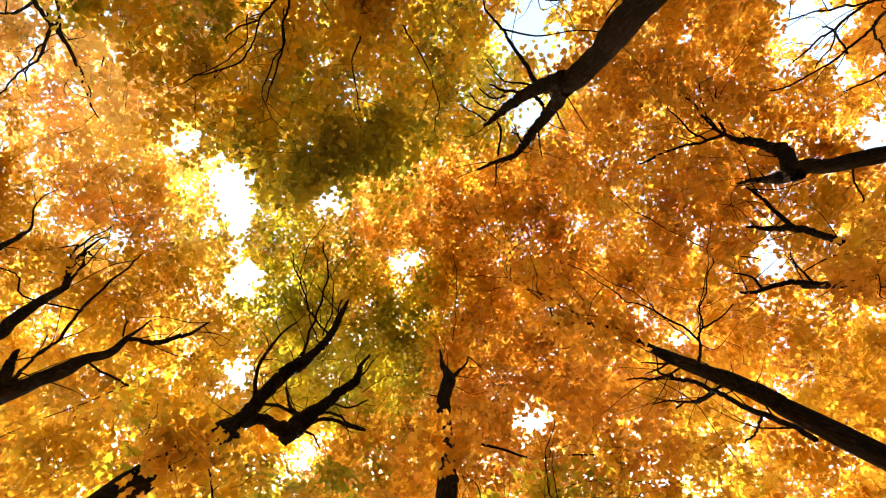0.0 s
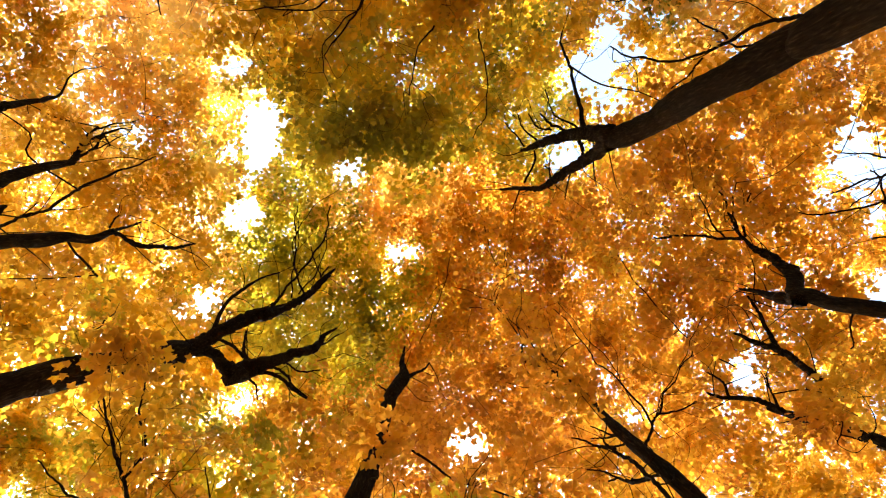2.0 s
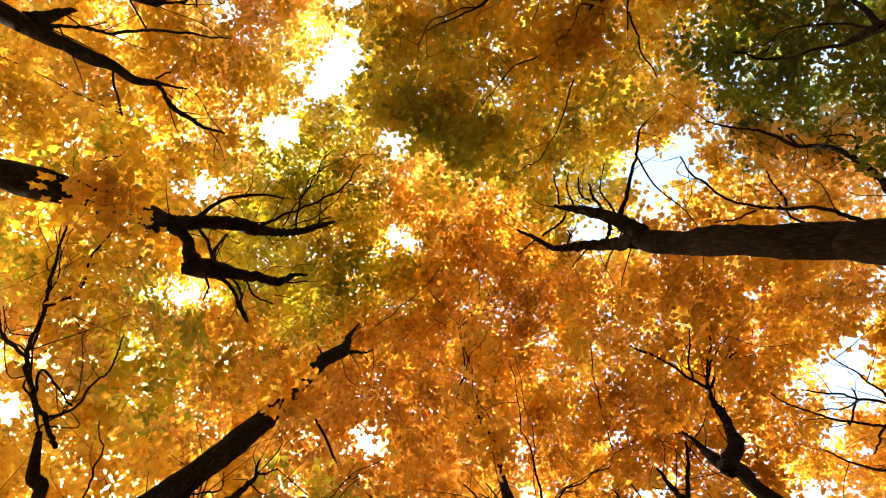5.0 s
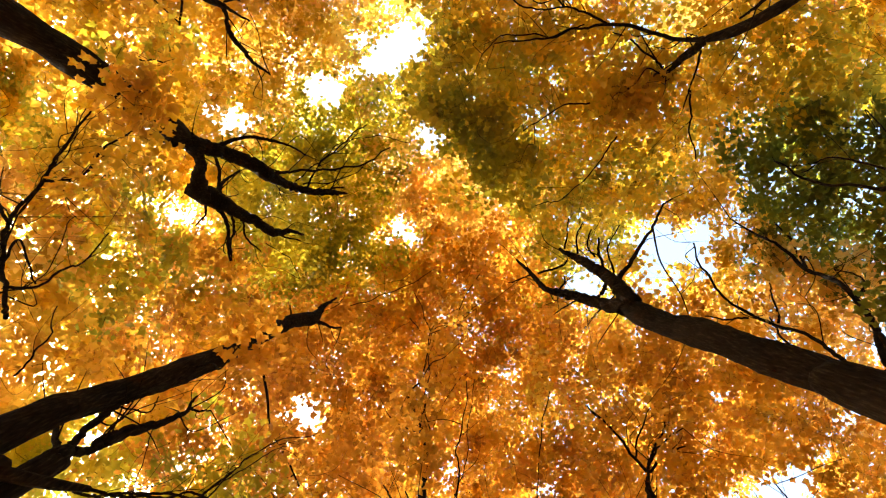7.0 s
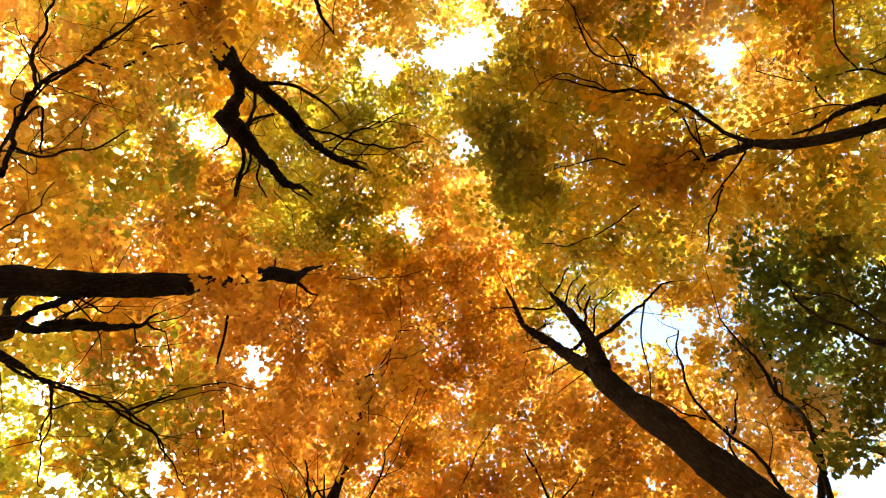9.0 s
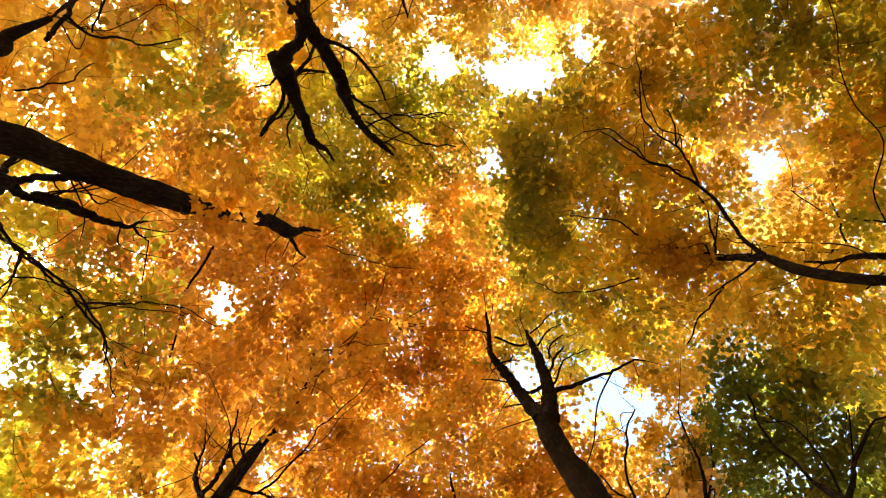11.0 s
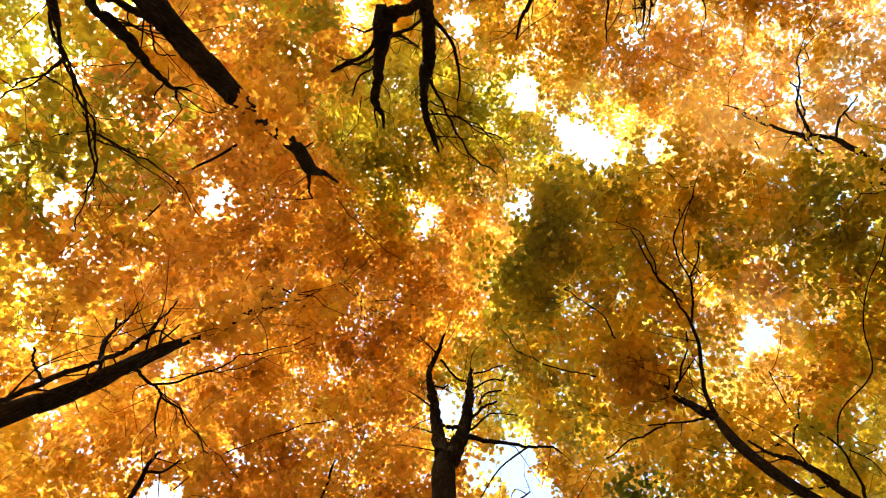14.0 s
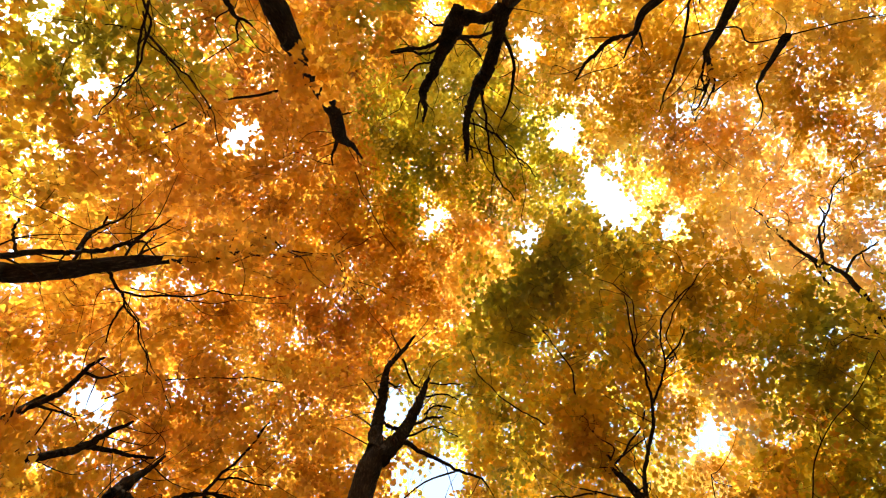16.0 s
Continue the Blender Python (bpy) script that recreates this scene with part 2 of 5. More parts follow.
def mesh_part(name, pieces, mat, parent, label=""):
    verts, faces = [], []
    for v, f in pieces:
        o = len(verts)
        verts += v
        faces += [[i + o for i in q] for q in f]
    me = bpy.data.meshes.new(name)
    origin = parent.location
    me.from_pydata([(x - origin.x, y - origin.y, z - origin.z) for x, y, z in verts], [], faces)
    me.polygons.foreach_set("use_smooth", [True] * len(faces))
    me.materials.append(mat)
    ob = new(name, me)
    ob.parent = parent
    if label:
        ob["label"] = label
    return ob


LABELS = {
    "A": "thick dark maple trunk forking into two crooked limbs", "B": "dark maple with a twice bent fork and orange leaves",
    "C": "straight dark maple stem tapering into orange leaves", "D": "tall straight maple trunk partly hidden by leaves",
    "F": "low forked maple beside the tall straight trunk", "G": "maple with broad crooked limbs and lime yellow leaves",
    "H": "slim maple with thin side boughs and golden leaves", "I": "distant maple with crooked top and golden leaves",
    "J": "distant maple with pink orange leaves paled by haze", "K": "slender curved maple with dense olive brown leaves",
    "L": "nearly bare tree with thin dark twigs", "M": "distant maple with level dark limbs and orange leaves",
    "N": "thin stemmed tree with sparse yellow leaves", "Q": "small tree with dense dark green leaves",
    "S": "thin maple sapling with large yellow and brown leaves", "V": "low maple sapling with broad golden brown leaves",
    "U": "slim upright maple with olive leaves"}
WOOD = {}          # what each tree's boughs can grow from


def tree(key, points):
    """A tree's trunk, from the ground through the given (x, y, z, radius) points."""
    p = np.array(points, float)
    low, lean = p[0], (p[0] - p[1]) / max(p[1, 2] - p[0, 2], 0.1)
    foot = low + lean * low[2] * 0.35
    z = ground_height(foot[0], foot[1])
    base = [(foot[0], foot[1], z - 0.15, low[3] * 1.75), (foot[0], foot[1], z + 0.35, low[3] * 1.25), tuple((low * 0.5 + np.array((foot[0], foot[1], z, low[3])) * 0.5)[:3]) + (low[3] * 1.06,)]
    root = new("maple_tree" if key != "L" else "bare_tree")
    root.location = (foot[0], foot[1], z)
    tagged(root, LABELS[key], "tree", "trees of the maple wood")
    points = list(points[:-1]) + [(*points[-1][:3], points[-1][3] * 0.72)]
    path = smooth_path(base + [tuple(q) for q in points])
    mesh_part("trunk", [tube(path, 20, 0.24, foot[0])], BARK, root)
    root_wood = WOOD.setdefault(root.name, [])
    root_wood += [tuple(q) for q in path[len(path) // 2:]]
    return root


def limb(root, points):
    if points[0][3] > 0.07:              # a strong limb grows out of the wood below it
        a, b = np.array(points[0]), np.array(points[1])
        points = [tuple(a + (a - b) * 0.3 + np.array((0, 0, 0, a[3] * 0.1)))] + list(points)
    path = smooth_path(points, 9)
    run = np.concatenate([[0], np.cumsum(np.linalg.norm(np.diff(path[:, :3], axis=0), axis=1))])
    wave, phase = rng.uniform(2.5, 5, (2, 3)), rng.uniform(0, math.tau, (2, 3))
    bow = np.clip(0.036 - 0.4 * path[:, 3], 0.006, 0.03) * np.clip(run * 2, 0, 1)
    path[:, :3] += bow[:, None] * (np.sin(run[:, None] * wave[0] + phase[0]) + 0.6 * np.sin(run[:, None] * 2.3 * wave[1] + phase[1]))
    for i in range(1, len(path)):        # small crooks
        path[i, :3] += rng.normal(0, 0.09 * path[i, 3] + 0.004, 3)
    pieces = [tube(path, 9 if points[0][3] > 0.05 else 6, 0.2, points[0][0])]
    # side shoots along the limb
    for i in range(7, len(path), 7):
        a = path[i]
        way = path[i, :3] - path[i - 3, :3]
        way = way / (np.linalg.norm(way) + 1e-6) + rng.normal(0, 0.75, 3) + np.array((0, 0, 0.35))
        way /= np.linalg.norm(way)
        size = rng.uniform(0.5, 1.3)
        mid = a[:3] + way * size * 0.5 + rng.normal(0, 0.17, 3)
        end = a[:3] + way * size + rng.normal(0, 0.16, 3) + np.array((0, 0, 0.1))
        r = min(a[3] * 0.4, 0.014)
        pieces.append(tube(smooth_path([(*a[:3], r), (*mid, r * 0.7), (*end, r * 0.3)], 4), 4))
    WOOD[root.name] += [tuple(q) for q in path]
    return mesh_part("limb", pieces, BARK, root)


# Two leaf outlines, stalk at the origin, tip along +y: toothed lobes near by, plain lobes higher up.
LEAF_NEAR = np.array([(0, 0, 0), (0.4, 0.0, -0.05), (0.3, 0.19, 0.02), (0.5, 0.26, -0.02), (0.64, 0.46, -0.1), (0.42, 0.48, 0.0), (0.25, 0.56, 0.03), (0.2, 0.75, -0.04), (0, 1.02, -0.12), (-0.2, 0.75, -0.04), (-0.25, 0.56, 0.03), (-0.42, 0.48, 0.0), (-0.64, 0.46, -0.1), (-0.5, 0.26, -0.02), (-0.3, 0.19, 0.02), (-0.4, 0.0, -0.05)])
LEAF_FAR = np.array([(0, 0, 0), (0.42, 0.02, -0.05), (0.3, 0.23, 0.02), (0.63, 0.42, -0.09), (0.27, 0.56, 0.03), (0, 1.0, -0.1), (-0.27, 0.56, 0.03), (-0.63, 0.42, -0.09), (-0.3, 0.23, 0.02), (-0.42, 0.02, -0.05)])


def in_view_gap(p, edge):
    """Which points the view-fitted gaps cut away along the camera's sight lines: nearly all in their middle, ever fewer
    towards their ragged rims.
    """
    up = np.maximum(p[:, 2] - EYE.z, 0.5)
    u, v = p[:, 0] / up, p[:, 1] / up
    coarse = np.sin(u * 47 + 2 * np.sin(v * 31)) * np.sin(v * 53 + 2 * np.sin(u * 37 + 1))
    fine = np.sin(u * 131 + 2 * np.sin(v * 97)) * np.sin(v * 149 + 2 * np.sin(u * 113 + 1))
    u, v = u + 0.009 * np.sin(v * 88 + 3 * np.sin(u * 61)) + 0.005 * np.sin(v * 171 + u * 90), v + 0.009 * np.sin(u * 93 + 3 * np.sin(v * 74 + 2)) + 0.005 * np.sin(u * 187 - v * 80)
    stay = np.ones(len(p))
    for a, b, r in VIEW_GAPS:
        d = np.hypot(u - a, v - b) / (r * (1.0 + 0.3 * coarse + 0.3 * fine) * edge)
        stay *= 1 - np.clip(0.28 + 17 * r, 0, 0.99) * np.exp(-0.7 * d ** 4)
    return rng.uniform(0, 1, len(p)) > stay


def single_leaf():
    me = bpy.data.meshes.new("leaf")
    me.from_pydata([tuple(v - np.array((0, 0.4, 0))) for v in LEAF_NEAR], [], [(0, i, i + 1) for i in range(1, len(LEAF_NEAR) - 1)])
    me.materials.append(leaf_material("hanging_leaf", [(0.0, (0.3, 0.25, 0.02)), (0.3, (0.66, 0.34, 0.03)), (0.6, (0.78, 0.5, 0.04)), (1.0, (0.7, 0.55, 0.06))], single=True))
    return me


SINGLE = single_leaf()


def clump(root, x, y, z, r, mat, density, single=False):
    """A bough's foliage: layered sprays of leaves, and the twigs that carry them back to the nearest limb."""
    centre, leaf = np.array((x, y, z)), 0.165 if z < 10.5 else 0.162 if z < 17.5 else 0.195
    area = math.pi * r * r
    sprays = max(3, int(area * density * SPRAYS * (1.0 if z < 10.5 else 1.15 if z < 17.5 else 0.95)))
    # the sprays share out the light: evenly spaced across the bough, in gently waving storeys
    step = math.sqrt(1.1547 * area / sprays)
    gi, gj = np.meshgrid(np.arange(-40, 41), np.arange(-40, 41))
    ga, way = rng.uniform(0, math.tau), rng.uniform(-0.5, 0.5, 2)
    gx, gy = (gi + 0.5 * gj + way[0]).ravel() * step, (gj * 0.866 + way[1]).ravel() * step
    gx, gy = gx * math.cos(ga) - gy * math.sin(ga), gx * math.sin(ga) + gy * math.cos(ga)
    rad, ang = np.hypot(gx, gy), np.arctan2(gy, gx)
    inside = rad < 1.08 * r * (1 + 0.22 * np.sin(3 * ang + x) + 0.16 * np.sin(5 * ang + y * 2))
    gx, gy, rad = gx[inside], gy[inside], rad[inside]
    gx, gy = gx + rng.normal(0, 0.24 * step, len(gx)), gy + rng.normal(0, 0.24 * step, len(gx))
    wave = np.sin(1.9 * gx / r + x) + np.sin(2.3 * gy / r + y) + 0.7 * np.sin(4.1 * (gx - gy) / r + z)
    c = np.stack([x + gx, y + gy, z + r * (0.22 * wave + rng.normal(0, 0.1, len(gx))) - 0.12 * rad], 1)
    c = c[~in_view_gap(c, 0.9)]
    per = 24
    tilt = rng.normal(0, 0.36, (len(c), 2))
    p = np.repeat(c, per, 0)
    # a spray is a leaf mosaic: the blades turn into the gaps that their neighbours leave
    order = np.tile(np.arange(per) + 0.5, len(c))
    reach, turn = 0.47 * leaf * np.sqrt(order) * np.repeat(rng.uniform(0.85, 1.2, len(c)), per), order * 2.39996 + np.repeat(rng.uniform(0, math.tau, len(c)), per)
    reach, turn = reach + rng.normal(0, 0.16 * leaf, len(p)), turn + rng.normal(0, 0.08, len(p))
    off = np.stack([reach * np.cos(turn), reach * np.sin(turn)], 1)
    t = np.repeat(tilt, per, 0)
    p = p + np.stack([off[:, 0], off[:, 1], (off * t).sum(1) + rng.normal(0, 0.025, len(p)) - 0.35 * reach ** 2], 1)
    keep = ~in_view_gap(p, 0.95)
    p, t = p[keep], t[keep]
    n = len(p)
    if not n:
        return
    shape = LEAF_NEAR if z < 9.5 else LEAF_FAR
    k = len(shape)
    nor = np.stack([-t[:, 0], -t[:, 1], np.ones(n)], 1) + rng.normal(0, 0.3, (n, 3)) * np.array((1, 1, 0.3))
    nor /= np.linalg.norm(nor, axis=1)[:, None]
    spin = rng.uniform(0, math.tau, n)
    fwd = np.stack([np.cos(spin), np.sin(spin), np.zeros(n)], 1)
    fwd -= nor * (fwd * nor).sum(1)[:, None]
    fwd /= np.linalg.norm(fwd, axis=1)[:, None]
    side = np.cross(fwd, nor)
    size = leaf * rng.uniform(0.6, 1.15, n)
    curl = rng.uniform(0.3, 2.2, n)
    v = p[:, None] + size[:, None, None] * (shape[None, :, 0, None] * side[:, None] + (shape[None, :, 1, None] - 0.4) * fwd[:, None] + (shape[None, :, 2] * curl[:, None])[..., None] * nor[:, None])
    v = (v - np.array(root.location)).reshape(-1, 3)
    me = bpy.data.meshes.new("leaf_clump")
    tri = k - 2
    fan = np.stack([np.zeros(tri, int), np.arange(1, k - 1), np.arange(2, k)], 1)
    idx = (np.arange(n)[:, None, None] * k + fan[None]).reshape(-1)
    me.vertices.add(n * k)
    me.vertices.foreach_set("co", v.ravel().astype(np.float32))
    me.loops.add(n * tri * 3)
    me.loops.foreach_set("vertex_index", idx.astype(np.int32))
    me.polygons.add(n * tri)
    me.polygons.foreach_set("loop_start", (np.arange(n * tri) * 3).astype(np.int32))
    me.update(calc_edges=True)
    me.materials.append(mat)
    leaves = new("leaf_clump", me)
    leaves["kind"] = "stuff"
    carried = [leaves]
    # the lowest leaves of the saplings hang singly
    if single:
        for i in np.argsort(p[:, 2])[:9]:
            one = new("leaf", SINGLE)
            carried.append(one)
            turn = Matrix((tuple(side[i]), tuple(fwd[i]), tuple(nor[i]))).transposed().to_4x4()
            one.matrix_local = Matrix.Translation(Vector(p[i] - np.array((0, 0, 0.12))) - root.location) @ turn @ Matrix.Scale(float(size[i]) * 1.1, 4)
    # twigs
    wood = np.array(WOOD[root.name])
    d = np.linalg.norm((wood[:, :3] - centre) * np.array((1, 1, 1.0)), axis=1) + np.maximum(0, wood[:, 2] - z + 0.4) * 3
    a = wood[np.argmin(d)]
    hub = centre - np.array((0, 0, 0.95 * r))          # boughs run below their leaves
    gap = hub - a[:3]
    length = np.linalg.norm(gap)
    r0 = min(a[3] * 0.7, 0.013 + 0.006 * length, 0.034)
    bends = max(4, int(length / 0.8) + 1)
    at = np.linspace(0, 1, bends)
    stray = np.cumsum(rng.normal(0, 0.16, (bends, 3)), 0)
    stray -= stray[0] + at[:, None] * (stray[-1] - stray[0])          # wanders, but ends where it should
    line = a[:3] + gap * at[:, None] + stray
    stem = smooth_path([(*line[i], r0 * (1 - 0.5 * at[i])) for i in range(bends)], 4)
    WOOD[root.name] += [tuple(q) for q in stem[6:]]
    pieces, net = [tube(stem, 5)], [tuple(q) for q in stem[3:]]
    ends = c[rng.choice(len(c), min(len(c), int(11 + 7 * r)), replace=False)]
    for e in ends[np.argsort(np.linalg.norm(ends - centre, axis=1))]:     # each twig forks off the nearest wood
        q = np.array(net)
        s = q[np.argmin(np.linalg.norm(q[:, :3] - e, axis=1))]
        way = e - s[:3]
        far = np.linalg.norm(way)
        r1 = min(s[3] * 0.85, 0.02)
        m1, m2 = s[:3] + way * (0.36, 0.36, 0.02) + rng.normal(0, 0.14 * far, 3), s[:3] + way * (0.74, 0.74, 0.14) + rng.normal(0, 0.13 * far, 3)
        twig = smooth_path([(*s[:3], r1), (*m1, r1 * 0.8), (*m2, r1 * 0.65), (*e, max(r1 * 0.4, 0.005))], 3)
        pieces.append(tube(twig, 3))
        net += [tuple(v) for v in twig[3:]]
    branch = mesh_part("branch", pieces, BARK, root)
    for ob in carried:
        ob.parent = branch


SPRAYS = 3.85      # sprays of leaves per square metre of bough
T_A = tree('A', [(3.17, -3.48, 5.62, 0.236), (3.17, -3.50, 6.02, 0.223), (3.09, -3.42, 6.60, 0.218), (3.00, -3.35, 7.40, 0.229), (3.04, -3.37, 8.21, 0.243), (3.02, -3.28, 8.69, 0.193), (2.87, -3.17, 9.27, 0.209), (2.67, -3.13, 9.67, 0.275)])
limb(T_A, [(2.61, -3.20, 9.67, 0.187), (2.30, -3.24, 10.07, 0.150), (1.99, -3.14, 10.50, 0.121), (1.66, -2.99, 10.93, 0.078), (1.40, -2.81, 11.27, 0.033)])
limb(T_A, [(2.69, -3.01, 9.67, 0.165), (2.57, -2.75, 10.12, 0.128), (2.37, -2.50, 10.56, 0.110), (2.21, -2.27, 10.89, 0.078), (2.04, -2.09, 11.16, 0.062), (1.71, -2.01, 11.50, 0.048), (1.30, -1.93, 11.87, 0.026)])
limb(T_A, [(2.23, -3.16, 10.16, 0.041), (2.44, -2.99, 10.21, 0.042), (2.54, -2.73, 10.25, 0.042)])
limb(T_A, [(2.28, -3.37, 10.07, 0.055), (2.11, -3.79, 10.21, 0.042), (1.67, -4.61, 10.50, 0.033), (1.43, -5.12, 10.66, 0.025), (1.30, -5.55, 10.79, 0.017)])
limb(T_A, [(2.06, -3.24, 10.33, 0.033), (1.68, -3.37, 10.55, 0.033), (1.47, -3.56, 10.69, 0.021)])
limb(T_A, [(1.80, -3.32, 10.73, 0.025), (1.55, -3.32, 10.89, 0.022), (1.23, -3.65, 11.13, 0.018)])
limb(T_A, [(1.61, -3.05, 10.93, 0.026), (1.23, -3.33, 11.16, 0.018), (1.00, -3.61, 11.33, 0.014)])
limb(T_A, [(1.42, -2.90, 11.20, 0.022), (1.16, -3.15, 11.38, 0.018), (0.80, -3.44, 11.60, 0.014)])
limb(T_A, [(1.74, -2.16, 11.43, 0.028), (1.80, -2.82, 11.57, 0.024), (1.76, -3.01, 11.61, 0.018)])
limb(T_A, [(1.71, -2.01, 11.50, 0.023), (1.73, -1.72, 11.66, 0.016), (1.69, -1.43, 11.81, 0.012)])
limb(T_A, [(2.44, -2.55, 10.47, 0.024), (2.53, -2.23, 10.62, 0.018), (2.62, -1.99, 10.74, 0.012)])
limb(T_A, [(2.27, -3.28, 10.07, 0.032), (1.98, -3.38, 10.19, 0.024), (1.61, -3.50, 10.33, 0.016), (1.36, -4.05, 10.52, 0.012)])
limb(T_A, [(2.19, -2.30, 10.89, 0.026), (2.08, -2.55, 11.00, 0.022), (1.94, -2.61, 11.07, 0.013)])
clump(T_A, 2.61, -4.86, 14.6, 1.06, E, 0.82)
clump(T_A, 4.34, -5.05, 12.6, 1.35, O, 0.99)
clump(T_A, 2.94, -6.35, 13.1, 1.25, Y, 0.87)
clump(T_A, 4.96, -2.57, 14.6, 1.60, R, 0.55)
clump(T_A, 3.46, -1.91, 15.1, 1.47, R, 0.91)
clump(T_A, 1.85, -1.97, 15.6, 1.53, R, 0.71)
clump(T_A, 0.13, -0.85, 16.1, 1.78, W, 0.75)
clump(T_A, 2.24, -0.06, 15.6, 1.72, O, 1.08)
clump(T_A, -1.24, -1.83, 16.1, 1.58, W, 0.73)
clump(T_A, 5.47, -2.59, 12.1, 1.58, R, 0.47)
clump(T_A, 5.55, -4.38, 11.2, 1.31, O, 0.57)
clump(T_A, -1.76, -3.05, 18.9, 2.48, W, 0.97)
clump(T_A, 1.76, -3.07, 18.9, 2.48, Y, 1.43)
clump(T_A, 3.38, -5.88, 18.1, 2.36, E, 0.96)
clump(T_A, 5.35, -3.10, 18.9, 2.48, R, 0.79)
clump(T_A, 3.72, -0.00, 19.7, 2.59, O, 0.41)
clump(T_A, 7.48, -6.50, 19.7, 2.59, R, 1.09)

T_B = tree('B', [(7.69, -1.36, 7.50, 0.149), (7.51, -1.44, 7.98, 0.139), (7.37, -1.43, 8.46, 0.134), (7.30, -1.41, 8.82, 0.124), (7.20, -1.46, 9.13, 0.138), (7.12, -1.46, 9.40, 0.143)])
limb(T_B, [(7.12, -1.45, 9.35, 0.137), (7.25, -1.89, 9.76, 0.134), (7.20, -2.08, 10.08, 0.103), (7.10, -2.26, 10.44, 0.089), (7.01, -2.38, 10.70, 0.057), (6.92, -2.57, 10.95, 0.032)])
limb(T_B, [(7.14, -1.37, 9.35, 0.127), (7.11, -1.33, 9.79, 0.098), (7.02, -1.36, 10.21, 0.051), (6.92, -1.37, 10.55, 0.027)])
limb(T_B, [(6.91, -2.53, 10.90, 0.040), (6.74, -2.77, 11.05, 0.036), (6.52, -3.22, 11.29, 0.027), (6.24, -3.68, 11.53, 0.018)])
limb(T_B, [(6.96, -2.60, 10.95, 0.035), (6.91, -3.04, 11.14, 0.035), (7.11, -3.83, 11.45, 0.018)])
limb(T_B, [(6.87, -2.69, 11.10, 0.026), (6.78, -3.25, 11.35, 0.022), (6.72, -3.94, 11.64, 0.014)])
limb(T_B, [(6.88, -2.52, 10.90, 0.040), (6.30, -2.38, 11.26, 0.032), (5.88, -2.26, 11.50, 0.028), (5.35, -2.05, 11.80, 0.019)])
limb(T_B, [(6.74, -2.50, 11.22, 0.026), (6.43, -2.77, 11.45, 0.024), (6.12, -3.37, 11.76, 0.014)])
limb(T_B, [(7.37, -1.43, 8.46, 0.019), (7.56, -1.01, 8.59, 0.016), (7.76, -0.72, 8.69, 0.010)])
clump(T_B, 6.16, -4.20, 13.1, 1.73, O, 0.45)
clump(T_B, 7.63, -5.02, 12.4, 1.62, O, 1.03)
clump(T_B, 6.27, -2.39, 13.6, 1.64, Y, 0.53)
clump(T_B, 7.99, -1.82, 13.1, 1.57, R, 0.73)
clump(T_B, 9.36, -3.55, 12.4, 1.33, O, 0.90)
clump(T_B, 10.49, -3.52, 11.8, 1.39, O, 0.71)
clump(T_B, 8.70, -5.15, 12.0, 1.42, O, 0.84)
clump(T_B, 10.14, -1.40, 12.2, 1.16, O, 0.56)
clump(T_B, 10.75, -1.00, 11.2, 1.31, Y, 0.60)
clump(T_B, 7.49, -0.05, 13.6, 1.64, O, 0.83)
clump(T_B, 5.51, -1.86, 14.6, 1.42, Y, 0.42)
clump(T_B, 10.80, -2.37, 11.8, 0.97, O, 0.42)
clump(T_B, 8.96, -9.34, 18.9, 2.48, O, 0.91)
clump(T_B, 8.58, -2.99, 18.1, 2.36, Y, 0.46)
clump(T_B, 10.78, -12.49, 18.9, 2.48, O, 0.89)
clump(T_B, 13.25, -9.86, 19.7, 2.59, O, 0.64)
clump(T_B, 10.32, -5.98, 18.1, 2.36, O, 0.82)
clump(T_B, 12.71, -3.16, 18.9, 2.48, R, 0.74)
clump(T_B, 11.37, -0.01, 19.7, 2.59, O, 0.69)
clump(T_B, 15.60, -15.05, 18.1, 2.36, W, 1.71)
clump(T_B, 14.51, -12.60, 18.9, 2.48, O, 0.93)
clump(T_B, 17.18, -9.95, 19.7, 2.59, O, 1.77)
clump(T_B, 13.89, -6.04, 18.1, 2.36, O, 0.75)
clump(T_B, 16.49, -3.19, 18.9, 2.48, O, 0.80)
clump(T_B, 19.14, -13.30, 19.7, 2.59, O, 1.37)
clump(T_B, 19.32, -9.15, 18.1, 2.36, O, 1.84)
clump(T_B, 18.37, -6.39, 18.9, 2.48, O, 1.18)
clump(T_B, 21.28, -3.37, 19.7, 2.59, O, 1.58)
clump(T_B, 23.27, -6.74, 19.7, 2.59, O, 1.64)

T_C = tree('C', [(4.89, 2.25, 6.71, 0.128), (4.82, 2.17, 7.09, 0.122), (4.72, 2.11, 7.55, 0.122), (4.68, 2.13, 8.30, 0.118), (4.62, 2.13, 8.88, 0.115), (4.56, 2.11, 9.54, 0.096), (4.51, 2.03, 10.19, 0.043)])
limb(T_C, [(4.20, 2.12, 5.90, 0.034), (4.30, 2.16, 6.34, 0.036), (4.34, 2.19, 6.78, 0.037), (4.30, 2.19, 7.31, 0.036), (4.19, 2.17, 7.77, 0.036), (4.04, 2.14, 8.16, 0.029), (3.91, 2.13, 8.40, 0.018)])
limb(T_C, [(4.14, 2.15, 7.40, 0.024), (4.13, 2.48, 7.88, 0.021), (4.08, 2.69, 8.20, 0.014)])
limb(T_C, [(4.02, 2.14, 8.20, 0.027), (3.87, 2.34, 8.64, 0.019), (3.71, 2.49, 9.00, 0.012)])
limb(T_C, [(4.18, 2.12, 6.60, 0.020), (4.37, 2.48, 6.91, 0.016), (4.48, 2.80, 7.20, 0.011)])
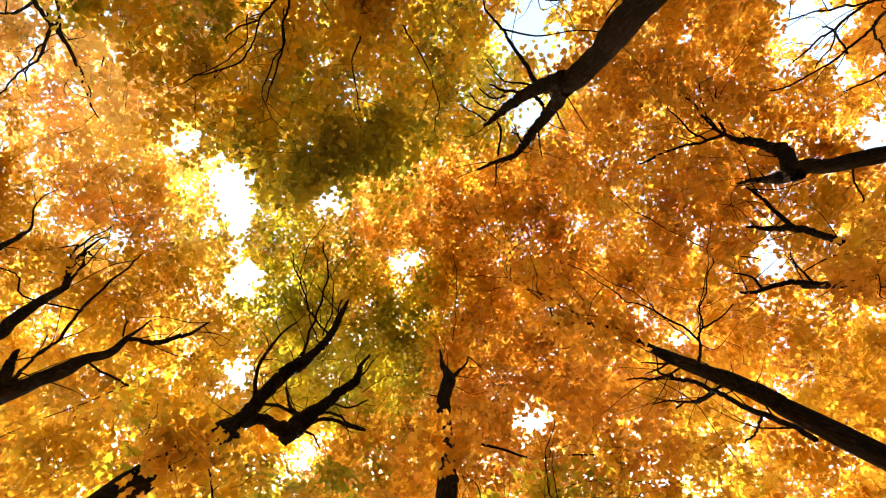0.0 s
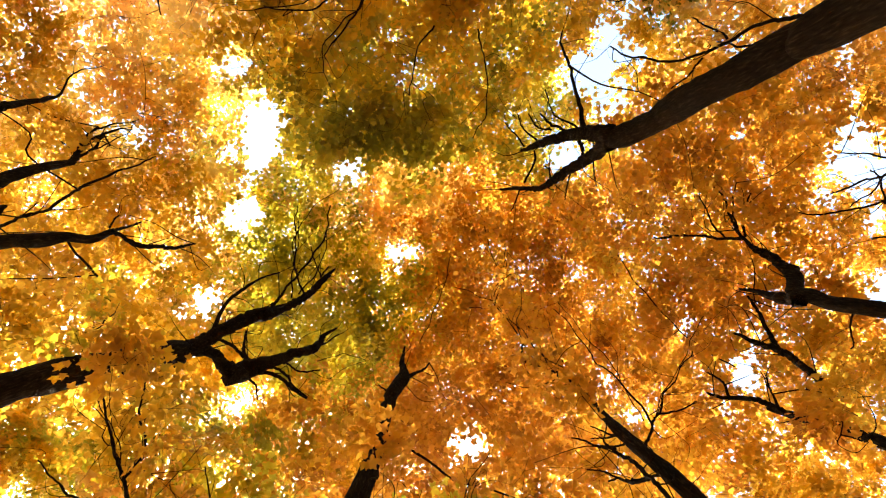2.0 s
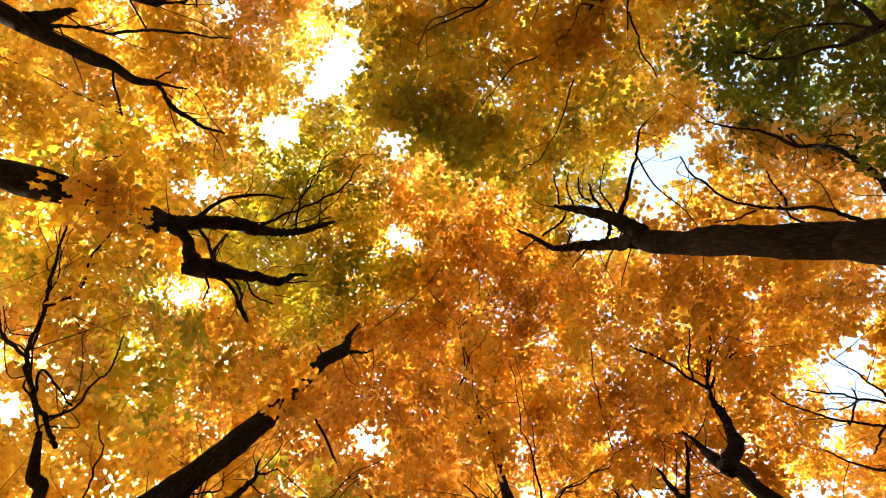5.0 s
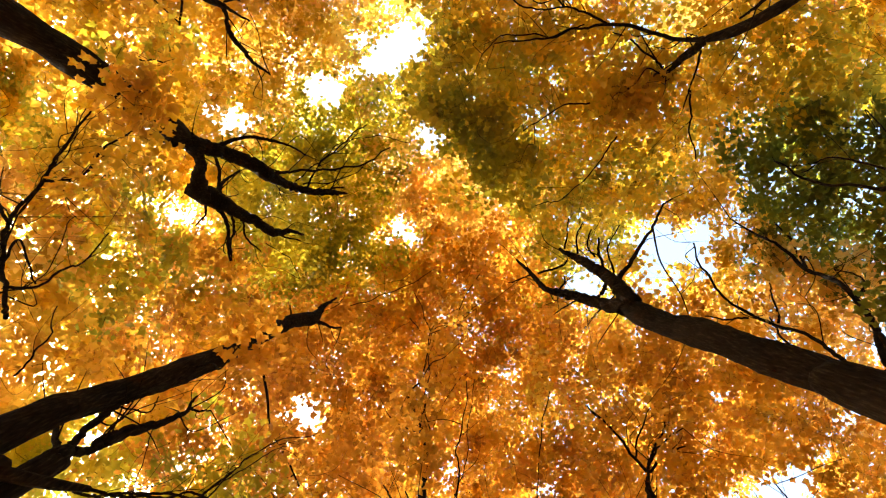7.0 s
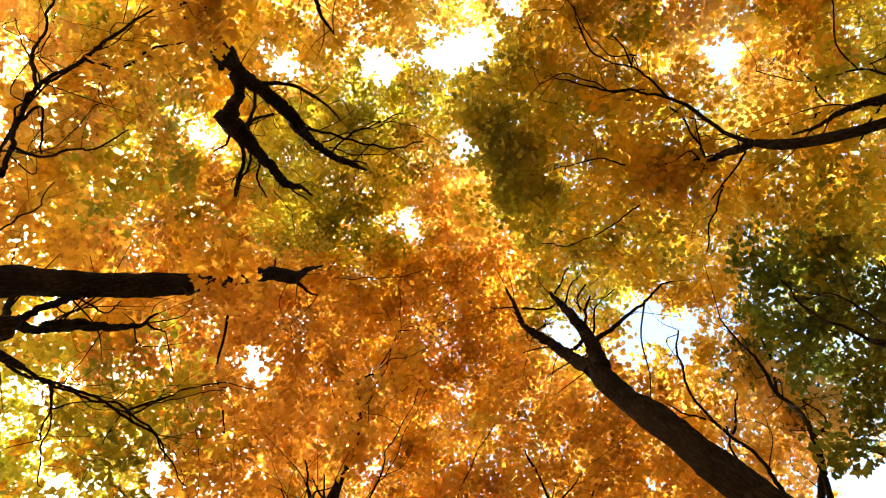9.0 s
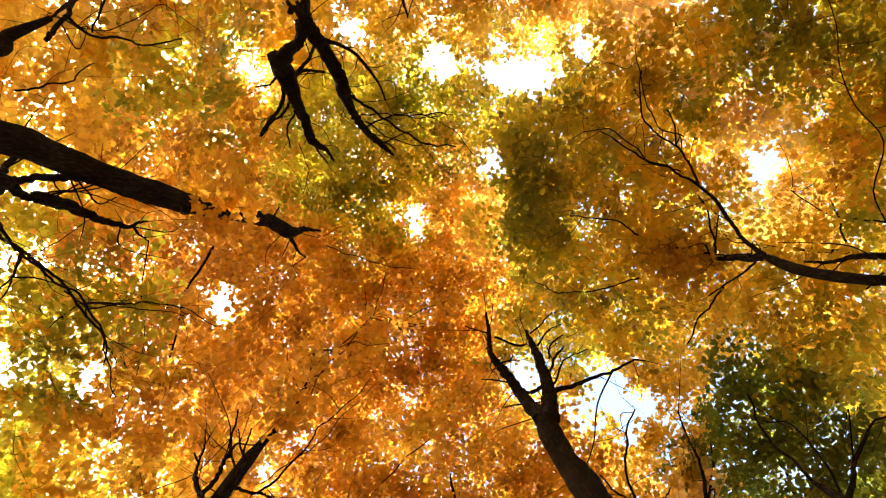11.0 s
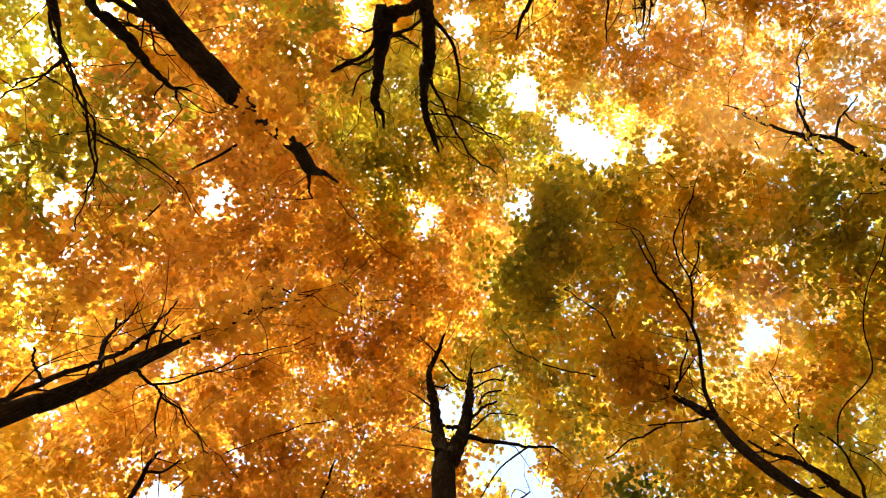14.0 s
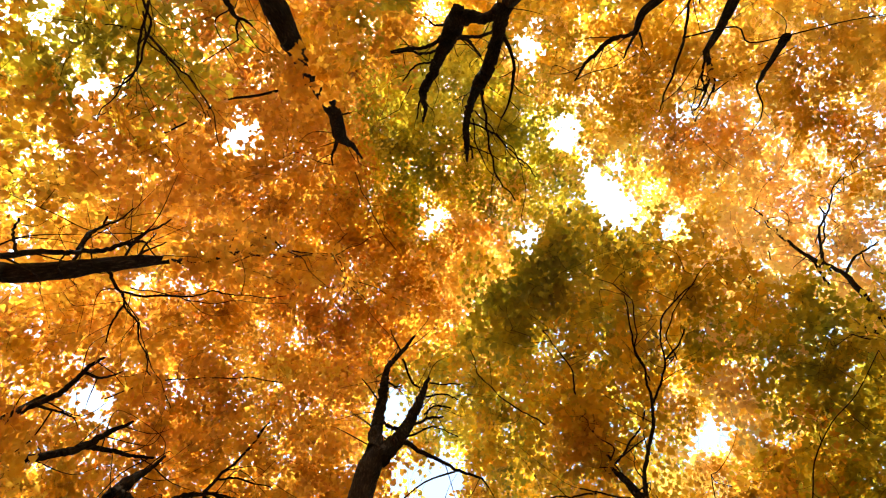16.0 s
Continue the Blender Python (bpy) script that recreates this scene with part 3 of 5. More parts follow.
limb(T_C, [(4.51, 2.03, 10.19, 0.056), (4.09, 1.82, 10.41, 0.045), (3.51, 1.76, 10.67, 0.048), (2.99, 1.73, 10.89, 0.026), (2.73, 1.30, 11.09, 0.018)])
limb(T_C, [(4.73, 2.15, 7.85, 0.023), (4.40, 2.51, 8.15, 0.018), (4.09, 2.62, 8.35, 0.014), (3.82, 2.75, 8.53, 0.010)])
limb(T_C, [(4.58, 2.21, 8.88, 0.021), (4.31, 2.59, 9.24, 0.015)])
limb(T_C, [(4.62, 2.16, 9.01, 0.024), (4.15, 2.32, 9.41, 0.012)])
limb(T_C, [(4.70, 2.08, 8.54, 0.032), (4.79, 1.69, 8.66, 0.023), (4.91, 1.46, 8.73, 0.020), (4.92, 1.18, 8.81, 0.017), (5.06, 0.72, 8.94, 0.013), (5.30, 0.26, 9.08, 0.011)])
limb(T_C, [(4.89, 1.72, 8.80, 0.020), (4.44, 1.35, 9.07, 0.018), (4.05, 1.09, 9.26, 0.014), (3.70, 0.99, 9.41, 0.012), (2.88, 0.34, 9.79, 0.009)])
limb(T_C, [(5.07, 1.51, 8.96, 0.021), (5.55, 1.31, 9.13, 0.014), (5.82, 1.16, 9.23, 0.009)])
limb(T_C, [(4.57, 2.16, 9.14, 0.021), (4.39, 2.44, 9.33, 0.015), (4.22, 2.49, 9.46, 0.009)])
limb(T_C, [(6.14, 2.22, 11.00, 0.012), (5.50, 1.56, 11.29, 0.012), (4.87, 1.06, 11.59, 0.010), (4.25, 0.67, 11.88, 0.009), (3.58, 0.26, 12.17, 0.010)])
limb(T_C, [(6.21, 2.72, 10.80, 0.012), (6.56, 1.40, 11.22, 0.011), (7.00, 0.36, 11.64, 0.010), (7.43, -0.59, 12.06, 0.010)])
limb(T_C, [(4.10, 2.07, 12.10, 0.013), (3.07, 1.44, 12.38, 0.013), (2.18, 0.79, 12.66, 0.011), (2.28, -0.05, 12.94, 0.011), (2.18, -0.69, 13.22, 0.011)])
limb(T_C, [(4.40, 1.84, 12.10, 0.013), (3.89, 1.73, 12.38, 0.013), (3.23, 1.11, 12.66, 0.011), (2.32, 0.88, 12.94, 0.011), (1.11, 0.87, 13.22, 0.011)])
limb(T_C, [(2.35, 0.89, 13.10, 0.015), (2.39, 0.09, 13.55, 0.013), (2.42, -0.59, 14.00, 0.011)])
limb(T_C, [(5.03, 2.16, 11.20, 0.012), (4.44, 1.83, 11.64, 0.011), (3.69, 1.01, 12.07, 0.010), (3.59, 0.28, 12.50, 0.011)])
limb(T_C, [(3.16, 1.35, 12.60, 0.011), (2.23, 0.78, 12.90, 0.011), (2.42, 0.25, 13.20, 0.011), (2.75, -0.30, 13.50, 0.011)])
limb(T_C, [(2.29, 0.82, 13.10, 0.011), (2.21, 1.21, 13.55, 0.012), (1.82, 1.38, 14.00, 0.011)])
limb(T_C, [(2.48, 0.38, 13.10, 0.011), (2.02, -0.28, 13.66, 0.011), (1.22, -1.44, 14.22, 0.012)])
clump(T_C, 4.13, 0.14, 16.1, 1.78, R, 0.77)
clump(T_C, 5.95, 0.52, 15.6, 1.91, O, 0.82)
clump(T_C, 3.99, 2.45, 15.6, 1.91, O, 0.82)
clump(T_C, 5.90, 2.29, 14.6, 1.60, O, 0.67)
clump(T_C, 7.27, 1.52, 14.1, 1.53, O, 0.72)
clump(T_C, 2.12, 2.13, 16.1, 1.78, O, 1.05)
clump(T_C, 7.68, 2.89, 12.6, 1.35, O, 0.79)
clump(T_C, 9.32, 3.08, 12.1, 1.29, O, 0.41)
clump(T_C, 10.23, 3.38, 11.2, 1.31, Y, 1.21)
clump(T_C, 6.02, 4.32, 10.2, 1.17, Y, 0.52)
clump(T_C, 7.78, 4.48, 10.2, 1.06, O, 1.19)
clump(T_C, 5.98, 4.22, 12.1, 1.29, Y, 0.53)
clump(T_C, 8.85, 5.01, 10.0, 1.03, Y, 0.90)
clump(T_C, 4.74, 5.00, 10.6, 1.10, R, 0.45)
clump(T_C, 3.45, 1.61, 9.0, 0.34, O, 0.41)
clump(T_C, 2.59, 1.08, 11.0, 0.77, O, 0.44)
clump(T_C, 2.30, 0.13, 11.6, 0.82, O, 0.38)
clump(T_C, 3.04, 1.53, 10.0, 0.46, O, 0.34)
clump(T_C, 1.69, 2.94, 18.1, 2.36, O, 0.87)
clump(T_C, 1.78, 15.53, 18.9, 2.48, L, 1.05)
clump(T_C, -0.01, 19.46, 19.7, 2.59, Y, 1.94)
clump(T_C, 1.71, 20.82, 18.1, 2.36, L, 1.78)
clump(T_C, 5.12, 2.96, 18.1, 2.36, O, 0.48)
clump(T_C, 3.42, 11.88, 18.1, 2.36, O, 1.17)
clump(T_C, 5.41, 15.67, 18.9, 2.48, L, 0.72)
clump(T_C, 3.76, 19.63, 19.7, 2.59, L, 1.49)
clump(T_C, 5.18, 21.01, 18.1, 2.36, L, 1.76)
clump(T_C, 7.18, -0.00, 18.9, 2.48, O, 0.82)
clump(T_C, 9.45, 3.28, 19.7, 2.59, O, 0.90)
clump(T_C, 9.07, 9.44, 18.9, 2.48, R, 0.48)
clump(T_C, 7.57, 13.14, 19.7, 2.59, L, 0.50)
clump(T_C, 8.68, 15.07, 18.1, 2.36, L, 0.71)
clump(T_C, 7.26, 18.92, 18.9, 2.48, L, 1.44)
clump(T_C, 10.91, 6.31, 18.9, 2.48, O, 1.06)
clump(T_C, 10.45, 12.09, 18.1, 2.36, L, 0.69)
clump(T_C, 12.86, 15.94, 18.9, 2.48, L, 0.94)
clump(T_C, 11.51, 19.97, 19.7, 2.59, L, 0.97)
clump(T_C, 14.68, 6.36, 18.9, 2.48, O, 1.58)
clump(T_C, 17.39, 10.05, 19.7, 2.59, O, 1.06)
clump(T_C, 14.06, 12.19, 18.1, 2.36, L, 1.57)
clump(T_C, 16.69, 16.08, 18.9, 2.48, L, 1.78)
clump(T_C, 19.37, 6.71, 19.7, 2.59, Y, 1.40)
clump(T_C, 19.55, 9.24, 18.1, 2.36, Y, 2.56)
clump(T_C, 18.59, 12.90, 18.9, 2.48, Y, 2.38)

T_D = tree('D', [(0.04, 4.69, 6.17, 0.181), (0.10, 4.78, 6.93, 0.175), (0.20, 4.73, 7.77, 0.168), (0.32, 4.64, 8.88, 0.189), (0.39, 4.42, 9.62, 0.175), (0.41, 4.27, 10.59, 0.172), (0.40, 4.01, 11.49, 0.175), (0.43, 3.79, 12.01, 0.170), (0.58, 3.55, 12.47, 0.178), (0.59, 3.40, 12.74, 0.137)])
limb(T_D, [(0.54, 3.39, 12.74, 0.106), (0.41, 3.23, 13.12, 0.063), (0.42, 2.98, 13.54, 0.025)])
limb(T_D, [(0.59, 3.55, 12.47, 0.078), (0.90, 3.37, 12.88, 0.042), (1.21, 3.16, 13.27, 0.020)])
limb(T_D, [(0.39, 3.78, 12.01, 0.027), (0.21, 3.82, 12.16, 0.020), (0.04, 3.87, 12.31, 0.014)])
limb(T_D, [(0.73, 2.63, 13.10, 0.014), (0.95, 1.52, 14.35, 0.012), (0.93, 0.13, 15.60, 0.012)])
clump(T_D, 0.55, 2.19, 16.6, 1.84, L, 1.16)
clump(T_D, 2.26, 3.88, 14.6, 1.60, R, 0.93)
clump(T_D, -0.66, 4.09, 16.1, 1.58, L, 0.86)
clump(T_D, 1.19, 5.48, 14.6, 1.60, R, 0.97)
clump(T_D, -0.91, 5.92, 14.1, 1.53, O, 0.57)
clump(T_D, 3.77, 3.62, 13.1, 1.41, R, 0.81)
clump(T_D, 3.69, 4.50, 11.2, 0.92, R, 0.35)
clump(T_D, 2.56, 4.60, 12.1, 1.00, R, 0.64)
clump(T_D, 2.01, 6.30, 13.1, 1.41, O, 0.61)
clump(T_D, -1.77, 6.53, 13.1, 1.41, O, 0.60)
clump(T_D, -0.62, 5.88, 12.6, 1.35, B, 0.82)
clump(T_D, -1.29, 6.60, 11.6, 1.23, O, 0.78)
clump(T_D, -0.77, 4.55, 14.1, 1.19, L, 0.32)
clump(T_D, 1.63, 6.01, 12.1, 1.15, R, 0.74)
clump(T_D, 1.81, 4.98, 13.6, 1.31, R, 0.54)
clump(T_D, 0.27, 3.27, 8.4, 0.33, O, 0.44)
clump(T_D, -18.67, 8.84, 18.9, 2.48, Y, 2.24)
clump(T_D, -15.40, 8.91, 18.9, 2.48, Y, 0.69)
clump(T_D, -17.87, 12.40, 19.7, 2.59, Y, 2.60)
clump(T_D, -14.75, 14.21, 18.1, 2.36, Y, 2.22)
clump(T_D, -11.52, 8.57, 18.1, 2.36, B, 1.05)
clump(T_D, -13.78, 11.95, 18.9, 2.48, B, 2.25)
clump(T_D, -12.69, 15.72, 19.7, 2.59, L, 1.86)
clump(T_D, -8.30, 8.64, 18.1, 2.36, B, 0.42)
clump(T_D, -10.42, 12.04, 18.9, 2.48, L, 1.33)
clump(T_D, -9.14, 15.85, 19.7, 2.59, W, 0.92)
clump(T_D, -9.98, 17.30, 18.1, 2.36, W, 1.64)
clump(T_D, -5.51, 9.55, 19.7, 2.59, B, 1.26)
clump(T_D, -6.68, 11.58, 18.1, 2.36, L, 0.84)
clump(T_D, -5.29, 15.27, 18.9, 2.48, Y, 0.74)
clump(T_D, -7.36, 19.13, 19.7, 2.59, Y, 2.02)
clump(T_D, -5.07, 20.47, 18.1, 2.36, Y, 2.01)
clump(T_D, -1.86, 9.63, 19.7, 2.59, O, 0.55)
clump(T_D, -3.37, 11.68, 18.1, 2.36, L, 0.82)
clump(T_D, -1.78, 15.40, 18.9, 2.48, Y, 0.82)
clump(T_D, -3.72, 19.29, 19.7, 2.59, Y, 1.71)
clump(T_D, -1.71, 20.65, 18.1, 2.36, Y, 1.99)
clump(T_D, -0.01, 6.15, 18.9, 2.48, O, 1.24)
clump(T_D, 1.86, 9.71, 19.7, 2.59, R, 1.12)
clump(T_D, -0.01, 11.78, 18.1, 2.36, O, 2.20)
clump(T_D, 3.57, 6.20, 18.9, 2.48, R, 0.61)
clump(T_D, 5.64, 9.80, 19.7, 2.59, L, 0.52)
clump(T_D, 6.87, 5.97, 18.1, 2.36, R, 1.18)
clump(T_D, 12.17, 3.01, 18.1, 2.36, O, 0.47)
clump(T_D, 13.40, 9.97, 19.7, 2.59, L, 0.78)

T_F = tree('F', [(0.56, 4.81, 6.15, 0.137), (0.55, 4.80, 6.36, 0.143), (0.52, 4.79, 6.56, 0.108)])
limb(T_F, [(0.50, 4.78, 6.44, 0.033), (0.38, 4.97, 6.69, 0.035), (0.25, 5.18, 6.94, 0.032)])
limb(T_F, [(0.52, 4.79, 6.56, 0.049), (0.42, 4.79, 6.85, 0.044), (0.33, 4.75, 7.15, 0.049), (0.32, 4.67, 7.39, 0.043), (0.44, 4.50, 7.81, 0.021), (0.39, 4.29, 8.16, 0.011)])
limb(T_F, [(0.57, 4.79, 6.62, 0.058), (0.69, 4.83, 6.89, 0.045), (0.66, 4.84, 7.07, 0.080), (0.73, 4.81, 7.47, 0.077), (0.86, 4.71, 7.95, 0.050), (0.89, 4.59, 8.28, 0.034), (0.83, 4.52, 8.48, 0.024), (0.80, 4.46, 8.62, 0.015)])
limb(T_F, [(0.89, 4.55, 8.36, 0.023), (1.01, 4.56, 8.54, 0.017), (1.13, 4.54, 8.76, 0.012)])
limb(T_F, [(0.31, 4.71, 7.30, 0.014), (0.58, 4.68, 7.72, 0.013), (0.48, 4.60, 8.00, 0.010)])
clump(T_F, 6.29, 4.58, 10.6, 1.10, Y, 0.53)
clump(T_F, 5.88, 4.21, 11.6, 1.23, Y, 0.42)
clump(T_F, 8.29, 2.62, 11.0, 1.28, O, 0.35)
clump(T_F, 7.78, 2.15, 12.0, 1.42, O, 0.40)
clump(T_F, 2.91, 4.81, 10.2, 0.94, O, 0.47)
clump(T_F, 4.76, 4.32, 12.2, 1.30, R, 0.61)
clump(T_F, 2.33, 5.18, 10.0, 0.92, L, 0.32)
clump(T_F, 3.23, 3.67, 14.1, 1.53, O, 0.51)

T_G = tree('G', [(-4.89, 3.81, 7.38, 0.237), (-4.90, 3.85, 7.91, 0.241), (-4.82, 3.89, 8.57, 0.238), (-4.60, 3.93, 9.61, 0.240), (-4.29, 3.86, 10.42, 0.241), (-4.10, 3.89, 10.86, 0.240)])
limb(T_G, [(-4.16, 3.92, 10.60, 0.196), (-3.99, 3.73, 10.96, 0.179), (-3.79, 3.41, 11.40, 0.160), (-3.50, 3.13, 11.83, 0.154), (-3.22, 2.96, 12.14, 0.172), (-2.93, 2.77, 12.44, 0.118), (-2.58, 2.38, 12.85, 0.107), (-2.38, 1.90, 13.23, 0.088), (-2.23, 1.53, 13.50, 0.030)])
limb(T_G, [(-4.00, 3.81, 10.82, 0.163), (-3.71, 3.87, 11.09, 0.117), (-3.50, 4.20, 11.35, 0.146), (-3.26, 4.40, 11.57, 0.231), (-3.00, 4.24, 11.86, 0.210), (-2.66, 4.06, 12.19, 0.159), (-2.28, 3.80, 12.55, 0.134), (-1.91, 3.63, 12.84, 0.123), (-1.81, 3.28, 13.10, 0.062), (-1.61, 3.03, 13.32, 0.030)])
limb(T_G, [(-3.93, 3.42, 11.23, 0.051), (-3.98, 2.85, 11.46, 0.036), (-3.84, 2.54, 11.59, 0.038), (-3.53, 2.19, 11.77, 0.028), (-3.22, 1.85, 11.95, 0.019)])
limb(T_G, [(-3.16, 2.85, 12.20, 0.050), (-3.05, 2.42, 12.35, 0.035), (-2.93, 1.90, 12.53, 0.031), (-2.86, 1.64, 12.62, 0.030), (-2.62, 0.82, 12.89, 0.026), (-2.68, 0.42, 13.01, 0.021), (-2.89, -0.17, 13.19, 0.016)])
limb(T_G, [(-2.62, 2.37, 12.85, 0.032), (-2.93, 2.09, 12.98, 0.026), (-3.25, 1.65, 13.17, 0.021), (-3.61, 0.81, 13.46, 0.018), (-3.85, 0.18, 13.66, 0.013)])
limb(T_G, [(-2.41, 1.89, 13.23, 0.022), (-2.80, 1.51, 13.44, 0.016), (-3.12, 1.12, 13.63, 0.014)])
limb(T_G, [(-3.05, 4.16, 11.86, 0.071), (-3.39, 4.13, 12.15, 0.054), (-3.56, 3.99, 12.40, 0.038), (-3.70, 3.74, 12.76, 0.024)])
limb(T_G, [(-3.36, 4.15, 12.09, 0.040), (-3.83, 4.00, 12.26, 0.041), (-4.30, 4.09, 12.40, 0.031)])
limb(T_G, [(-2.95, 4.32, 11.86, 0.056), (-2.56, 4.32, 12.03, 0.049), (-2.06, 4.53, 12.25, 0.043), (-1.49, 4.90, 12.49, 0.021)])
limb(T_G, [(-2.74, 4.15, 12.12, 0.040), (-2.37, 4.30, 12.30, 0.034), (-1.90, 4.69, 12.55, 0.030), (-1.59, 4.93, 12.71, 0.016)])
limb(T_G, [(-2.52, 4.02, 12.33, 0.030), (-2.00, 4.19, 12.59, 0.026), (-1.61, 4.12, 12.78, 0.016)])
limb(T_G, [(-3.00, 4.52, 11.86, 0.039), (-2.79, 4.70, 11.98, 0.024), (-2.73, 4.99, 12.08, 0.015)])
limb(T_G, [(-1.90, 3.58, 12.90, 0.032), (-1.69, 3.44, 13.01, 0.026), (-1.50, 3.15, 13.17, 0.021)])
limb(T_G, [(-2.61, 2.38, 12.85, 0.032), (-2.46, 1.98, 13.00, 0.026), (-2.36, 1.49, 13.17, 0.021)])
limb(T_G, [(-3.50, 3.13, 11.83, 0.029), (-3.32, 2.81, 11.99, 0.024), (-3.12, 2.61, 12.10, 0.020)])
limb(T_G, [(-3.26, 1.52, 13.00, 0.013), (-3.55, 0.92, 13.39, 0.013), (-3.39, -0.02, 13.78, 0.011), (-3.00, -0.71, 14.17, 0.012)])
limb(T_G, [(-2.92, 2.53, 12.80, 0.022), (-3.32, 1.71, 13.43, 0.015), (-3.75, 0.62, 14.06, 0.012)])
limb(T_G, [(-2.82, 2.42, 13.00, 0.022), (-2.64, 1.41, 13.59, 0.016), (-2.94, 0.63, 14.17, 0.012)])
limb(T_G, [(-1.69, 3.84, 12.60, 0.013), (-1.15, 3.65, 13.16, 0.011), (-0.55, 3.75, 13.72, 0.011)])
clump(T_G, -5.32, 0.33, 16.1, 1.58, L, 0.76)
clump(T_G, -3.78, 0.92, 16.1, 1.78, L, 0.82)
clump(T_G, -2.42, -0.06, 16.1, 1.58, W, 0.98)
clump(T_G, -5.51, 2.39, 15.6, 1.53, L, 0.66)
clump(T_G, -2.91, 3.17, 15.6, 1.91, L, 0.97)
clump(T_G, -4.40, 4.10, 15.6, 1.15, L, 0.42)
clump(T_G, -1.71, 4.90, 15.1, 1.47, L, 0.33)
clump(T_G, -1.87, 2.15, 16.4, 1.61, L, 0.87)
clump(T_G, -6.56, 3.20, 15.1, 1.29, W, 0.47)
clump(T_G, -4.94, 1.70, 16.1, 1.38, L, 0.34)
clump(T_G, -0.27, 0.55, 16.6, 1.43, R, 0.84)
clump(T_G, -2.00, 5.78, 14.6, 1.24, O, 0.58)
clump(T_G, -6.05, 0.13, 15.6, 0.95, W, 0.66)
clump(T_G, -8.67, 3.01, 18.9, 2.48, W, 0.82)
clump(T_G, -7.28, 0.00, 19.7, 2.59, L, 0.56)
clump(T_G, -5.01, 2.89, 18.1, 2.36, L, 0.55)
clump(T_G, -6.98, 6.05, 18.9, 2.48, B, 2.15)
clump(T_G, -3.67, 0.00, 19.7, 2.59, W, 0.77)
clump(T_G, -1.69, 2.92, 18.1, 2.36, Y, 0.78)
clump(T_G, -3.53, 6.10, 18.9, 2.48, L, 1.23)
clump(T_G, -0.01, -0.00, 19.7, 2.59, W, 0.58)

T_H = tree('H', [(-6.51, 2.23, 8.21, 0.133), (-6.58, 2.22, 8.81, 0.129), (-6.58, 2.21, 9.35, 0.121), (-6.56, 2.14, 9.82, 0.101), (-6.44, 2.12, 10.32, 0.078), (-6.39, 1.91, 10.74, 0.082)])
limb(T_H, [(-6.39, 1.91, 10.74, 0.042), (-6.42, 1.71, 11.54, 0.017)])
limb(T_H, [(-6.37, 1.94, 10.65, 0.057), (-6.28, 1.99, 10.90, 0.043), (-6.16, 2.15, 11.22, 0.063), (-5.91, 2.14, 11.73, 0.050), (-5.73, 2.05, 12.08, 0.044), (-5.54, 1.89, 12.45, 0.023)])
limb(T_H, [(-6.52, 2.12, 8.33, 0.044), (-6.66, 1.98, 8.73, 0.027), (-6.78, 1.77, 9.33, 0.026), (-6.92, 1.27, 10.15, 0.029), (-6.87, 0.65, 11.06, 0.024), (-6.73, 0.11, 11.73, 0.014)])
limb(T_H, [(-6.56, 2.09, 8.21, 0.094), (-6.64, 1.88, 8.46, 0.071), (-6.73, 1.64, 8.71, 0.030)])
limb(T_H, [(-6.56, 2.14, 9.82, 0.024), (-6.38, 3.00, 10.75, 0.022), (-6.26, 3.46, 11.16, 0.020), (-6.16, 3.74, 11.42, 0.017)])
limb(T_H, [(-6.15, 3.69, 11.37, 0.025), (-6.72, 4.50, 11.73, 0.020), (-7.26, 4.99, 11.97, 0.017)])
limb(T_H, [(-6.43, 1.87, 10.65, 0.023), (-6.53, 1.71, 10.89, 0.020), (-6.54, 1.63, 11.05, 0.012)])
clump(T_H, -11.22, 1.69, 13.6, 1.80, Y, 0.44)
clump(T_H, -9.95, 2.10, 14.1, 1.70, Y, 0.51)
clump(T_H, -7.37, 1.78, 14.1, 1.70, Y, 0.98)
clump(T_H, -8.67, 3.84, 11.1, 1.30, Y, 0.56)
clump(T_H, -8.48, 3.62, 13.6, 1.64, Y, 0.89)
clump(T_H, -6.62, 4.12, 13.6, 1.15, B, 0.50)
clump(T_H, -11.91, 0.15, 13.1, 1.88, Y, 0.53)
clump(T_H, -10.18, 1.47, 13.6, 1.80, Y, 0.39)
clump(T_H, -11.10, -0.50, 10.6, 0.86, Y, 1.74)
clump(T_H, -20.17, 0.01, 18.9, 2.48, Y, 1.29)
clump(T_H, -19.46, 3.08, 19.7, 2.59, Y, 1.55)
clump(T_H, -19.31, 5.59, 18.1, 2.36, Y, 1.95)
clump(T_H, -16.95, 0.01, 18.9, 2.48, Y, 0.50)
clump(T_H, -16.06, 3.10, 19.7, 2.59, Y, 0.58)
clump(T_H, -16.23, 5.63, 18.1, 2.36, Y, 1.40)
clump(T_H, -12.04, 2.99, 18.9, 2.48, Y, 0.74)
clump(T_H, -14.36, 6.23, 19.7, 2.59, Y, 0.74)
clump(T_H, -10.86, 6.28, 19.7, 2.59, Y, 0.76)

T_I = tree('I', [(-9.55, 2.08, 10.60, 0.135), (-9.60, 1.67, 11.60, 0.123), (-9.55, 1.24, 12.40, 0.103), (-9.36, 0.99, 12.80, 0.092)])
limb(T_I, [(-9.74, 1.27, 12.80, 0.029), (-9.58, 0.95, 13.05, 0.086), (-9.78, 0.61, 13.30, 0.065), (-9.84, 0.20, 13.55, 0.055), (-9.87, -0.09, 13.80, 0.031)])
limb(T_I, [(-9.45, 0.94, 12.90, 0.042), (-9.24, 0.43, 13.20, 0.034), (-9.41, 0.08, 13.50, 0.020)])
limb(T_I, [(-9.81, -0.03, 13.70, 0.031), (-9.60, -0.39, 14.05, 0.021), (-9.21, -0.77, 14.40, 0.016)])
